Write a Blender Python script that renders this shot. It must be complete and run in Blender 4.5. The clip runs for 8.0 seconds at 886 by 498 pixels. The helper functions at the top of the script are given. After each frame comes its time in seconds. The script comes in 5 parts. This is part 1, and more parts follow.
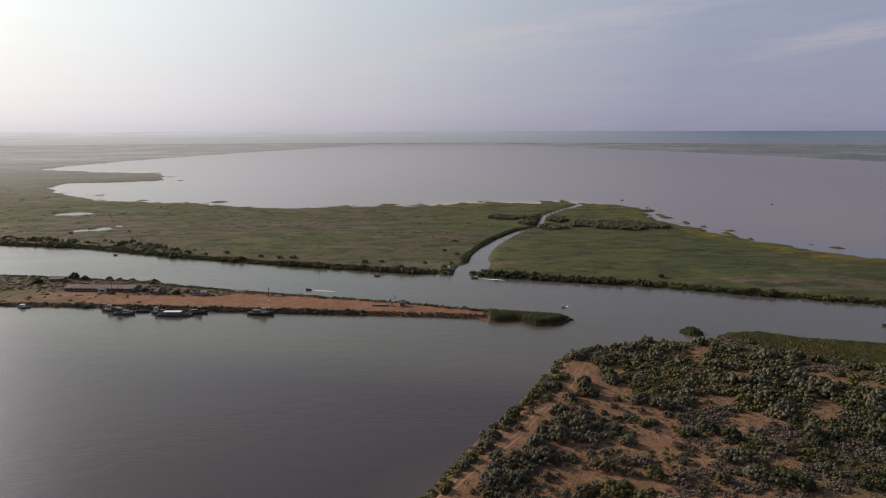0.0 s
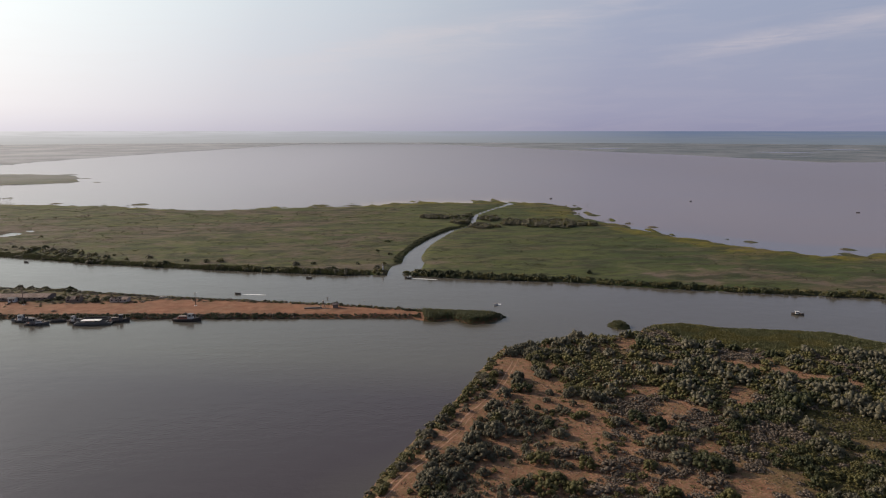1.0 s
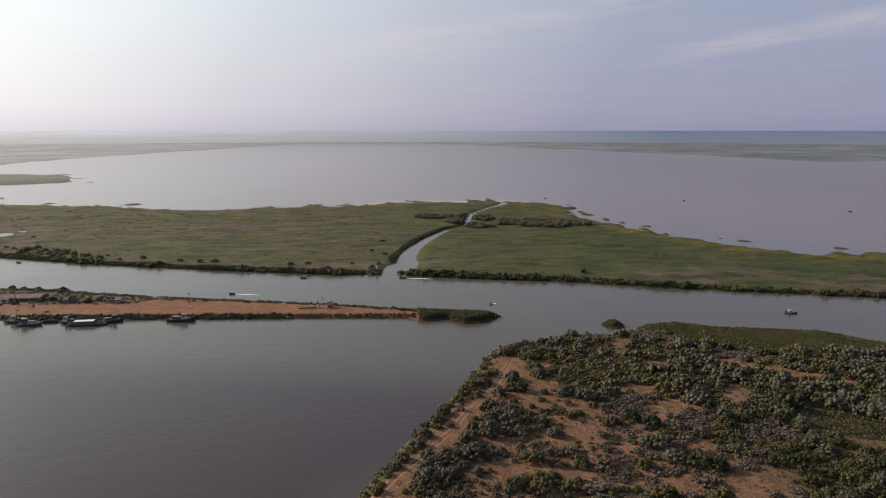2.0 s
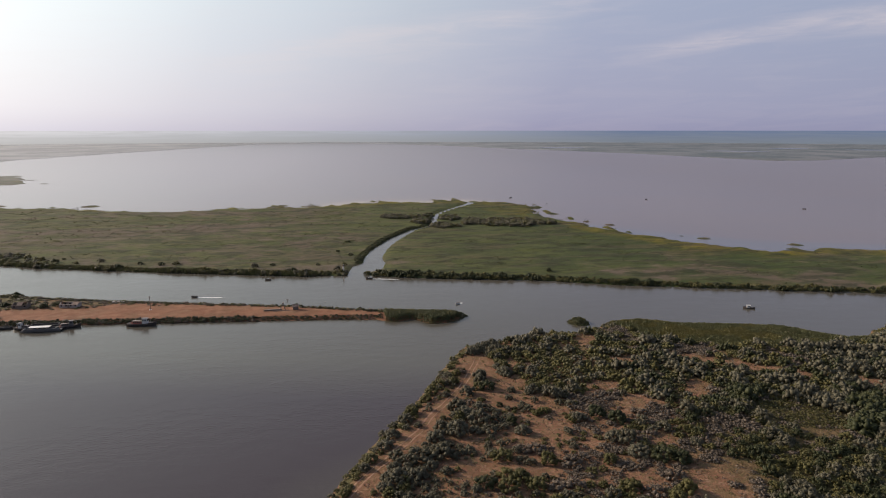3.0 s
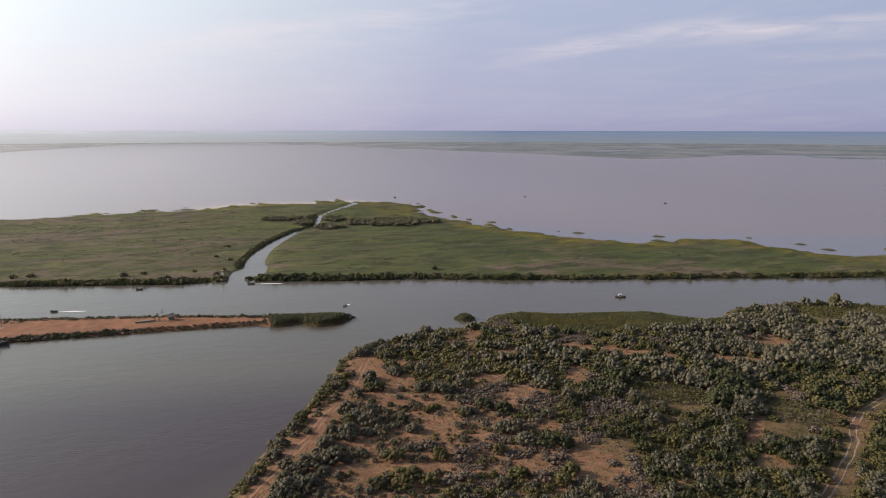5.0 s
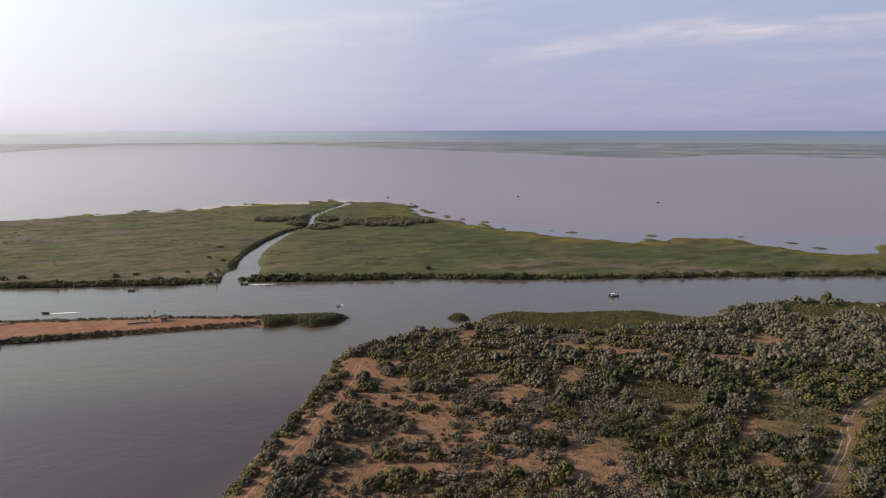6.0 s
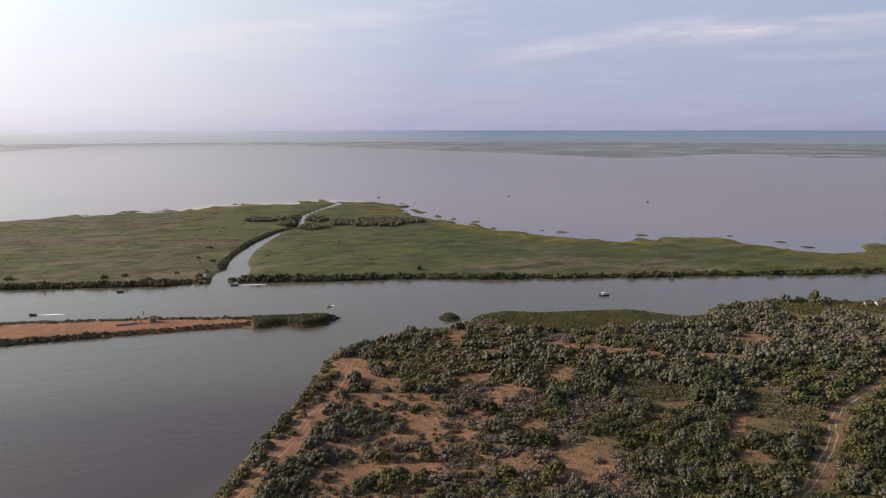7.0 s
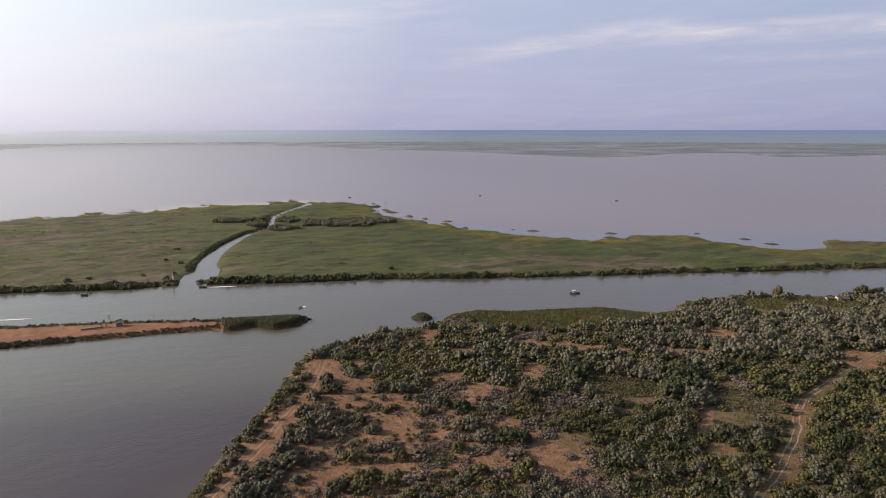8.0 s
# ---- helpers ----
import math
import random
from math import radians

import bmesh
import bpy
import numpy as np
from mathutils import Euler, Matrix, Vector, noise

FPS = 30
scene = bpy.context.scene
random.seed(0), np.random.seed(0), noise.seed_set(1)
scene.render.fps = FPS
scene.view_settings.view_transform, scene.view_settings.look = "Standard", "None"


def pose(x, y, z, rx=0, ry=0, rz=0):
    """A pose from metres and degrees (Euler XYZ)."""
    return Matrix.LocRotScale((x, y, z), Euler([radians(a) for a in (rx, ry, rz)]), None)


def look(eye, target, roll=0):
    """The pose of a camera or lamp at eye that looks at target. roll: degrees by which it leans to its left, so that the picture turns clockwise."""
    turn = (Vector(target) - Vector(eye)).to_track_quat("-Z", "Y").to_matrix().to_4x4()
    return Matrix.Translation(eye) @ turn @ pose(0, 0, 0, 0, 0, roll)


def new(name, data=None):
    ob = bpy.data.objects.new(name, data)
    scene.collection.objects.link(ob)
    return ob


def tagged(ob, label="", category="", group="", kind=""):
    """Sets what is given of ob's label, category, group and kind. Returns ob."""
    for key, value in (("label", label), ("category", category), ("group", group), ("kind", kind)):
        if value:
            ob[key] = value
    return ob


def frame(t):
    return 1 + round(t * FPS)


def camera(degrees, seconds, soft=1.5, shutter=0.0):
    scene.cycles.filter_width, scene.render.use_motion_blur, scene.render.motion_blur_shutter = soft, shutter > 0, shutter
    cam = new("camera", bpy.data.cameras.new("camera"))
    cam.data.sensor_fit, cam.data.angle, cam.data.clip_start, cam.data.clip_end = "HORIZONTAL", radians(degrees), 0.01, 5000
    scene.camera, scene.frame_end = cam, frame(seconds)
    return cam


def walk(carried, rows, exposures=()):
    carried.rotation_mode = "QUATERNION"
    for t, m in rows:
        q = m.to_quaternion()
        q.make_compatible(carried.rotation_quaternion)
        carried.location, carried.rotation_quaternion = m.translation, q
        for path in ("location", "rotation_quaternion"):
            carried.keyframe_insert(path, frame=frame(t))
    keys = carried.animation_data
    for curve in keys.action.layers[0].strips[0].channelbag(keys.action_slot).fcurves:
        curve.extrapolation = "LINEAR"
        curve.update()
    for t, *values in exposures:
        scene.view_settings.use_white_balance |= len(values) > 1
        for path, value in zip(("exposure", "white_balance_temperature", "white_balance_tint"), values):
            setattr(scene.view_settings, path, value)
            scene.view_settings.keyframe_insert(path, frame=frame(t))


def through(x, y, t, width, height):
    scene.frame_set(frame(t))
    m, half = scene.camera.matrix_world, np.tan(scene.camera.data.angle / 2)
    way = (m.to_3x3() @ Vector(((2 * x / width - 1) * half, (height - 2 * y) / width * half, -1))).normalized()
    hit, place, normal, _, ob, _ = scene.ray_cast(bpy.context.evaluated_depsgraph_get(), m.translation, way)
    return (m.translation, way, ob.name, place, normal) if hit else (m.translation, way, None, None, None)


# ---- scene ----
cam = camera(69.32, 8.0, soft=1.0)
# t, yaw, pitch, roll of a drone hovering 90 m above the water
ROWS = [
    (0.0, 1.07, -10.48, 0.10), (0.1, 0.96, -10.48, 0.08), (0.2, 0.90, -10.49, 0.06), (0.3, 0.76, -10.49, 0.04),
    (0.4, 0.31, -10.50, 0.02), (0.5, -0.78, -10.50, 0.01), (0.6, -2.17, -10.50, 0.00), (0.7, -3.66, -10.50, 0.00),
    (0.8, -4.62, -10.50, -0.00), (0.9, -4.93, -10.49, -0.00), (1.0, -4.99, -10.49, -0.01), (1.1, -4.96, -10.49, -0.00),
    (1.2, -4.98, -10.50, -0.00), (2.3, -5.58, -10.53, 0.01), (2.4, -5.68, -10.53, 0.01), (2.5, -6.34, -10.53, 0.01),
    (2.6, -7.35, -10.53, 0.01), (2.7, -8.09, -10.53, 0.01), (2.8, -8.35, -10.53, 0.02), (2.9, -8.45, -10.53, 0.02),
    (3.0, -8.54, -10.53, 0.02), (3.1, -8.64, -10.53, -0.00), (3.2, -9.02, -10.54, -0.02), (3.3, -9.70, -10.54, -0.05),
    (3.4, -10.85, -10.54, -0.07), (3.5, -12.40, -10.54, -0.09), (3.6, -13.86, -10.54, -0.08), (3.7, -14.51, -10.53, -0.07),
    (3.8, -14.77, -10.53, -0.06), (3.9, -14.93, -10.53, -0.05), (4.0, -14.99, -10.52, -0.03), (4.1, -15.14, -10.52, -0.05),
    (4.2, -15.50, -10.53, -0.06), (4.3, -16.44, -10.53, -0.07), (4.4, -17.73, -10.53, -0.09), (4.5, -18.50, -10.53, -0.10),
    (4.6, -18.78, -10.53, -0.09), (4.7, -18.83, -10.53, -0.09), (5.8, -19.31, -10.54, -0.02), (5.9, -19.41, -10.54, -0.01),
    (6.0, -19.48, -10.54, -0.00), (6.1, -19.56, -10.54, -0.00), (6.3, -19.77, -10.54, -0.00), (6.5, -19.89, -10.54, -0.00),
    (6.7, -20.08, -10.55, 0.01), (7.0, -20.32, -10.55, 0.02), (7.2, -20.46, -10.55, 0.04), (7.5, -20.40, -10.56, 0.06),
    (7.6, -20.67, -10.56, 0.05), (7.7, -21.28, -10.57, 0.05), (7.8, -21.94, -10.57, 0.04), (7.9, -22.59, -10.57, 0.03),
    (8.0, -22.88, -10.58, 0.03),
]
walk(cam, [(t, pose(0.06, 0.04, 90, 90 + p, r, yaw)) for t, yaw, p, r in ROWS],
     exposures=[(0.0, -0.06), (0.5, -0.02), (1.0, 0.10), (2.5, 0.14), (3.5, 0.30), (4.5, 0.44), (6.0, 0.49), (8.0, 0.55)])

# ---- world and sun ----
SUN_AZ, SUN_EL = -60.0, 23.0          # degrees, azimuth clockwise from +y
world = bpy.data.worlds.new("hazy_sky")
scene.world = world
world.use_nodes = True
wt = world.node_tree
wt.nodes.clear()


def wnode(kind, **values):
    n = wt.nodes.new(kind)
    for key, value in values.items():
        if key in n.inputs:
            n.inputs[key].default_value = value
    return n


sky = wnode("ShaderNodeTexSky")
sky.sky_type, sky.sun_disc = "NISHITA", False
sky.sun_elevation, sky.sun_rotation = radians(SUN_EL), radians(SUN_AZ)
sky.altitude, sky.air_density, sky.dust_density, sky.ozone_density = 50, 1.0, 4.0, 2.0
w_co = wnode("ShaderNodeTexCoord")
w_sep = wnode("ShaderNodeSeparateXYZ")
wt.links.new(w_co.outputs["Generated"], w_sep.inputs[0])


def wmath(op, a, b=None, clamp=False):
    n = wt.nodes.new("ShaderNodeMath")
    n.operation, n.use_clamp = op, clamp
    for i, v in enumerate((a, b)):
        if v is None:
            continue
        if isinstance(v, (int, float)):
            n.inputs[i].default_value = v
        else:
            wt.links.new(v, n.inputs[i])
    return n.outputs[0]


def wmix(fac, a, b):
    n = wt.nodes.new("ShaderNodeMix")
    n.data_type = "RGBA"
    for i, v in ((0, fac), (6, a), (7, b)):
        if isinstance(v, (int, float)):
            n.inputs[i].default_value = v
        elif isinstance(v, tuple):
            n.inputs[i].default_value = v
        else:
            wt.links.new(v, n.inputs[i])
    return n.outputs[2]


# hazy air: pale and bright round the sun, lavender blue away from it
sa, se = radians(SUN_AZ), radians(SUN_EL)
w_dot = wnode("ShaderNodeVectorMath")
w_dot.operation = "DOT_PRODUCT"
wt.links.new(w_co.outputs["Generated"], w_dot.inputs[0])
w_dot.inputs[1].default_value = (math.sin(sa) * math.cos(se), math.cos(sa) * math.cos(se), math.sin(se))
w_ramp = wnode("ShaderNodeValToRGB")
stops = [(0.0, (0.25, 0.28, 0.38)), (0.37, (0.305, 0.33, 0.445)), (0.60, (0.36, 0.375, 0.49)), (0.72, (0.50, 0.51, 0.575)), (0.82, (0.665, 0.675, 0.715)),
         (0.93, (0.97, 0.98, 0.965)), (0.953, (1.14, 1.13, 1.09)), (0.966, (2.15, 1.95, 2.0)), (0.98, (4.7, 4.2, 4.2)), (1.0, (9.0, 8.2, 8.0))]
el = w_ramp.color_ramp.elements
while len(el) < len(stops):
    el.new(0.5)
for e, (at, c) in zip(el, stops):
    e.position, e.color = at, (*c, 1)
wt.links.new(wmath("ADD", wmath("MULTIPLY", w_dot.outputs["Value"], 0.5), 0.5), w_ramp.inputs[0])
# low down the haze turns rosier and a little darker
w_up = wmath("MULTIPLY", w_sep.outputs[2], 5.0, True)
w_tint = wmix(w_up, (0.965, 0.91, 0.965, 1.0), (0.965, 1.035, 1.042, 1.0))
w_mul = wt.nodes.new("ShaderNodeMix")
w_mul.data_type, w_mul.blend_type = "RGBA", "MULTIPLY"
w_mul.inputs[0].default_value = 1.0
wt.links.new(w_ramp.outputs[0], w_mul.inputs[6])
wt.links.new(w_tint, w_mul.inputs[7])
# the lowest haze is a shade darker, so that land and air melt together
w_low = wmath("SUBTRACT", 1.0, wmath("DIVIDE", w_sep.outputs[2], 0.035, True))
w_base = wt.nodes.new("ShaderNodeMix")
w_base.data_type, w_base.blend_type = "RGBA", "MULTIPLY"
wt.links.new(wmath("POWER", w_low, 1.6), w_base.inputs[0])
wt.links.new(w_mul.outputs[2], w_base.inputs[6])
w_base.inputs[7].default_value = (0.90, 0.90, 0.93, 1.0)
# clearer, deeper sky overhead
w_over = wmath("MULTIPLY", wmath("SUBTRACT", w_sep.outputs[2], 0.22, True), 2.0, True)
w_deep = wt.nodes.new("ShaderNodeMix")
w_deep.data_type, w_deep.blend_type = "RGBA", "MULTIPLY"
wt.links.new(w_over, w_deep.inputs[0])
wt.links.new(w_base.outputs[2], w_deep.inputs[6])
w_deep.inputs[7].default_value = (0.46, 0.51, 0.60, 1.0)
# thin cirrus in long streaks, over azimuth and height
w_az = wmath("ARCTAN2", w_sep.outputs[0], w_sep.outputs[1])
w_el = wmath("ARCSINE", w_sep.outputs[2])
w_comb = wnode("ShaderNodeCombineXYZ")
wt.links.new(wmath("MULTIPLY", w_az, 3.2), w_comb.inputs[0])
wt.links.new(wmath("MULTIPLY", wmath("SUBTRACT", w_el, wmath("MULTIPLY", w_az, 0.03)), 24.0), w_comb.inputs[1])
w_noise = wnode("ShaderNodeTexNoise", Scale=2.4, Detail=8.0, Roughness=0.62, Distortion=0.8)
wt.links.new(w_comb.outputs[0], w_noise.inputs["Vector"])


def streak(az0, el0, slope, thick, az_in, az_out):
    """A long thin cloud: soft about a slanting line, fading in along the azimuth (degrees)."""
    line = wmath("ADD", wmath("MULTIPLY", wmath("SUBTRACT", w_az, radians(az0)), slope), radians(el0))
    off = wmath("DIVIDE", wmath("ABSOLUTE", wmath("SUBTRACT", w_el, line)), radians(thick))
    body = wmath("SUBTRACT", 1.0, off, True)
    fade = wmath("MULTIPLY", wmath("DIVIDE", wmath("SUBTRACT", w_az, radians(az_in)), radians(8), True), wmath("DIVIDE", wmath("SUBTRACT", radians(az_out), w_az), radians(8), True))
    return wmath("MULTIPLY", body, fade)


w_streaks = wmath("ADD", wmath("MAXIMUM", streak(31, 7.0, 0.14, 0.95, 22, 45), streak(45, 7.5, -0.02, 1.05, 32, 90)), wmath("MULTIPLY", streak(48, 5.4, 0.0, 0.55, 40, 90), 0.35))
w_streaks = wmath("ADD", w_streaks, wmath("ADD", wmath("MULTIPLY", streak(8, 8.6, 0.13, 1.3, -8, 28), 0.5), wmath("MULTIPLY", streak(2, 6.6, 0.12, 1.6, -16, 20), 0.35)))
w_streaks = wmath("MULTIPLY", w_streaks, wmath("MULTIPLY", wmath("SUBTRACT", w_noise.outputs[0], 0.24, True), 2.4, True))
w_veil = wmath("MULTIPLY", wmath("SUBTRACT", w_noise.outputs[0], 0.45, True), 0.25)
w_cloud = wmath("ADD", wmath("MULTIPLY", w_streaks, 0.47), w_veil, True)
w_hazy = wmix(w_cloud, w_deep.outputs[2], (0.74, 0.63, 0.62, 1.0))
w_nish = wt.nodes.new("ShaderNodeMix")
w_nish.data_type, w_nish.blend_type = "RGBA", "MULTIPLY"
w_nish.inputs[0].default_value = 1.0
wt.links.new(sky.outputs[0], w_nish.inputs[6])
w_nish.inputs[7].default_value = (0.10, 0.10, 0.10, 1.0)
w_back = wnode("ShaderNodeBackground", Strength=1.0)
wt.links.new(wmix(0.90, w_nish.outputs[2], w_hazy), w_back.inputs[0])
w_out = wnode("ShaderNodeOutputWorld")
wt.links.new(w_back.outputs[0], w_out.inputs[0])

sun_data = bpy.data.lights.new("sun", "SUN")
sun_data.energy, sun_data.angle, sun_data.color = 4.8, radians(0.6), (1.0, 0.79, 0.58)
sun = new("sun", sun_data)
sun.matrix_world = look((math.sin(sa) * math.cos(se) * 900, math.cos(sa) * math.cos(se) * 900, math.sin(se) * 900), (0, 0, 0))


# ---- materials ----
class Mat:
    """A node material with short ways to mix colours by noise."""

    def __init__(self, name, rough=0.8, spec=0.3, metal=0.0):
        self.m = bpy.data.materials.new(name)
        self.m.use_nodes = True
        self.t = self.m.node_tree
        self.b = self.t.nodes["Principled BSDF"]
        self.b.inputs["Roughness"].default_value = rough
        self.b.inputs["Specular IOR Level"].default_value = spec
        self.b.inputs["Metallic"].default_value = metal
        geo = self.t.nodes.new("ShaderNodeNewGeometry")
        self.pos, self.isl = geo.outputs["Position"], geo.outputs["Random Per Island"]

    def node(self, kind, **values):
        n = self.t.nodes.new(kind)
        for key, value in values.items():
            if key in n.inputs:
                n.inputs[key].default_value = value
        return n

    def put(self, socket, v):
        if isinstance(v, (int, float)):
            socket.default_value = v
        elif isinstance(v, tuple):
            socket.default_value = (*v, 1.0) if len(v) == 3 else v
        else:
            self.t.links.new(v, socket)

    def noise(self, scale, detail=4.0, stretch=(1, 1, 1), rough=0.55, distort=0.0, co=None):
        mp = self.node("ShaderNodeMapping", Scale=stretch)
        self.t.links.new(co or self.pos, mp.inputs[0])
        n = self.node("ShaderNodeTexNoise", Scale=scale, Detail=detail, Roughness=rough, Distortion=distort)
        self.t.links.new(mp.outputs[0], n.inputs["Vector"])
        return n.outputs[0]

    def ramp(self, v, lo, hi):
        n = self.node("ShaderNodeMapRange")
        n.clamp = True
        n.inputs[1].default_value, n.inputs[2].default_value = lo, hi
        self.put(n.inputs[0], v)
        return n.outputs[0]

    def math(self, op, a, b, clamp=False):
        n = self.node("ShaderNodeMath")
        n.operation, n.use_clamp = op, clamp
        self.put(n.inputs[0], a)
        self.put(n.inputs[1], b)
        return n.outputs[0]

    def mix(self, fac, a, b):
        n = self.node("ShaderNodeMix")
        n.data_type = "RGBA"
        self.put(n.inputs[0], fac)
        self.put(n.inputs[6], a)
        self.put(n.inputs[7], b)
        return n.outputs[2]

    def attr(self, name):
        n = self.node("ShaderNodeAttribute")
        n.attribute_name = name
        return n.outputs["Fac"]

    def color(self, v):
        self.put(self.b.inputs["Base Color"], v)
        return self

    def bump(self, v, strength, distance):
        n = self.node("ShaderNodeBump", Strength=strength, Distance=distance)
        self.t.links.new(v, n.inputs["Height"])
        self.t.links.new(n.outputs[0], self.b.inputs["Normal"])
        return self

    def worn(self, a, b, scale=0.6):
        """Two tones of one finish, mixed coarse and fine, with a slight relief."""
        n = self.noise(scale, 5)
        f = self.noise(scale * 9, 3)
        self.color(self.mix(self.ramp(self.math("ADD", n, self.math("MULTIPLY", f, 0.4)), 0.5, 0.95), a, b))
        return self.bump(f, 0.3, 0.02).m


def leaf_mat(name, a, b, c, through=0.28):
    k = Mat(name, 0.65, 0.25)
    obi = k.node("ShaderNodeObjectInfo").outputs["Random"]
    tone = k.ramp(k.math("ADD", k.noise(0.16, 2), k.math("MULTIPLY", obi, 0.25)), 0.35, 0.85)
    col = k.mix(tone, a, b)
    col = k.mix(k.math("MULTIPLY", k.isl, 0.42), col, c)
    k.color(col)
    tr = k.node("ShaderNodeBsdfTranslucent")
    k.t.links.new(col, tr.inputs[0])
    mx = k.node("ShaderNodeMixShader", Fac=through)
    k.t.links.new(k.b.outputs[0], mx.inputs[1])
    k.t.links.new(tr.outputs[0], mx.inputs[2])
    k.t.links.new(mx.outputs[0], k.t.nodes["Material Output"].inputs[0])
    return k.m


LEAF = [
    leaf_mat("silver_leaf", (0.080, 0.074, 0.047), (0.124, 0.115, 0.078), (0.044, 0.040, 0.026)),
    leaf_mat("green_leaf", (0.070, 0.067, 0.022), (0.120, 0.107, 0.036), (0.042, 0.040, 0.016)),
    leaf_mat("yellow_green_leaf", (0.076, 0.072, 0.026), (0.110, 0.098, 0.037), (0.050, 0.047, 0.021)),
    leaf_mat("dry_twig", (0.086, 0.068, 0.052), (0.130, 0.102, 0.078), (0.052, 0.042, 0.032), 0.15),
    leaf_mat("dark_leaf", (0.030, 0.037, 0.015), (0.050, 0.054, 0.021), (0.018, 0.022, 0.010)),
    leaf_mat("reed_leaf", (0.050, 0.060, 0.023), (0.084, 0.088, 0.036), (0.070, 0.063, 0.037)),
]

k = Mat("bark", 0.9, 0.2)
BARK = k.worn((0.10, 0.075, 0.055), (0.16, 0.13, 0.10), 3.0)

# dry soil and straw, greener where the attribute says that grass stands
k = Mat("dry_soil", 0.95, 0.15)
n_big, n_mid, n_fine = k.noise(0.03, 4), k.noise(0.22, 5), k.noise(1.6, 4)
soil = k.mix(k.ramp(n_mid, 0.38, 0.66), (0.142, 0.065, 0.041), (0.198, 0.102, 0.065))
soil = k.mix(k.math("MULTIPLY", k.ramp(n_fine, 0.42, 0.62), 0.75), soil, (0.115, 0.080, 0.038))
soil = k.mix(k.math("MULTIPLY", k.ramp(k.noise(0.6, 6, (1, 1, 1), 0.7), 0.52, 0.62), 0.45), soil, (0.25, 0.165, 0.112))
soil = k.mix(k.math("MULTIPLY", k.ramp(k.noise(0.35, 7, (1, 1, 1), 0.7), 0.50, 0.58), 0.5), soil, (0.105, 0.078, 0.036))
straw = k.mix(k.ramp(n_mid, 0.4, 0.7), (0.058, 0.052, 0.022), (0.098, 0.075, 0.034))
cover = k.ramp(k.math("ADD", k.attr("cover"), k.math("MULTIPLY", k.math("SUBTRACT", n_big, 0.5), 0.9)), 0.35, 0.65)
soil = k.mix(k.math("MULTIPLY", k.attr("rust"), k.ramp(k.noise(0.09, 5), 0.25, 0.6)), soil, k.mix(k.ramp(n_mid, 0.36, 0.66), (0.150, 0.066, 0.037), (0.222, 0.108, 0.064)))
k.color(k.mix(cover, soil, straw))
k.bump(k.math("ADD", n_fine, n_mid), 0.9, 0.35)
SOIL = k.m

# marsh of reed and sedge seen from above
k = Mat("reed_marsh", 0.92, 0.10)
n_big, n_mid, n_fine = k.noise(0.010, 5, (0.7, 1, 1), 0.6, 0.3), k.noise(0.032, 9, (0.55, 1, 1), 0.72, 0.8), k.noise(0.30, 6, (0.6, 1, 1), 0.65)
umber = k.ramp(k.math("ADD", k.attr("umber"), k.math("MULTIPLY", k.math("SUBTRACT", n_mid, 0.5), 0.8)), 0.35, 0.70)
reed = k.mix(umber, k.mix(k.ramp(n_mid, 0.35, 0.65), (0.048, 0.060, 0.024), (0.086, 0.092, 0.034)), k.mix(k.ramp(n_mid, 0.35, 0.62), (0.078, 0.063, 0.048), (0.118, 0.092, 0.070)))
lush = k.attr("lush")          # darker, denser sedge east of the channel
reed = k.mix(k.math("MULTIPLY", lush, k.math("MULTIPLY", k.math("SUBTRACT", 1.0, umber), 0.8)), reed, k.mix(k.ramp(n_mid, 0.35, 0.65), (0.021, 0.037, 0.014), (0.050, 0.063, 0.023)))
fresh = k.mix(k.ramp(n_mid, 0.38, 0.60), k.mix(lush, (0.060, 0.066, 0.015), (0.052, 0.058, 0.012)), k.mix(lush, (0.125, 0.108, 0.022), (0.124, 0.102, 0.018)))
reed = k.mix(k.ramp(k.math("ADD", k.attr("cover"), k.math("MULTIPLY", k.math("SUBTRACT", n_big, 0.5), 1.4)), 0.40, 0.70), reed, fresh)
drift = k.noise(0.045, 8, (0.22, 1, 1), 0.66, 0.4)
reed = k.mix(k.math("MULTIPLY", k.ramp(drift, 0.50, 0.60), k.mix(lush, (0.55,) * 3, (0.65,) * 3)), reed, (0.086, 0.068, 0.044))
reed = k.mix(k.math("MULTIPLY", k.ramp(drift, 0.46, 0.38), k.mix(lush, (0.5,) * 3, (0.45,) * 3)), reed, (0.074, 0.082, 0.022))
gaps = k.math("MULTIPLY", k.ramp(k.noise(0.085, 7, (0.40, 1, 1), 0.68), 0.50, 0.57), k.ramp(n_fine, 0.25, 0.5))
reed = k.mix(k.math("MULTIPLY", gaps, 0.75), reed, (0.028, 0.031, 0.018))
reed = k.mix(k.math("MULTIPLY", k.ramp(n_fine, 0.48, 0.62), 0.5), reed, (0.040, 0.042, 0.018))
# distance haze mixed into the reed colour, bluish, and brighter on the sun's side
reed = k.mix(k.attr("far_haze"), reed, k.mix(k.ramp(k.noise(0.0032, 10, (1, 1, 1), 0.80), 0.44, 0.57), k.mix(k.attr("sun_haze"), (0.088, 0.108, 0.122), (0.25, 0.260, 0.272)), k.mix(k.attr("sun_haze"), (0.165, 0.174, 0.190), (0.33, 0.340, 0.350))))
k.color(reed)
k.bump(k.math("ADD", n_mid, k.math("MULTIPLY", n_fine, 1.4)), 0.9, 0.9)
MARSH = k.m

k = Mat("silt_bed", 0.9, 0.2)
BED = k.worn((0.10, 0.085, 0.06), (0.14, 0.12, 0.085), 0.05)

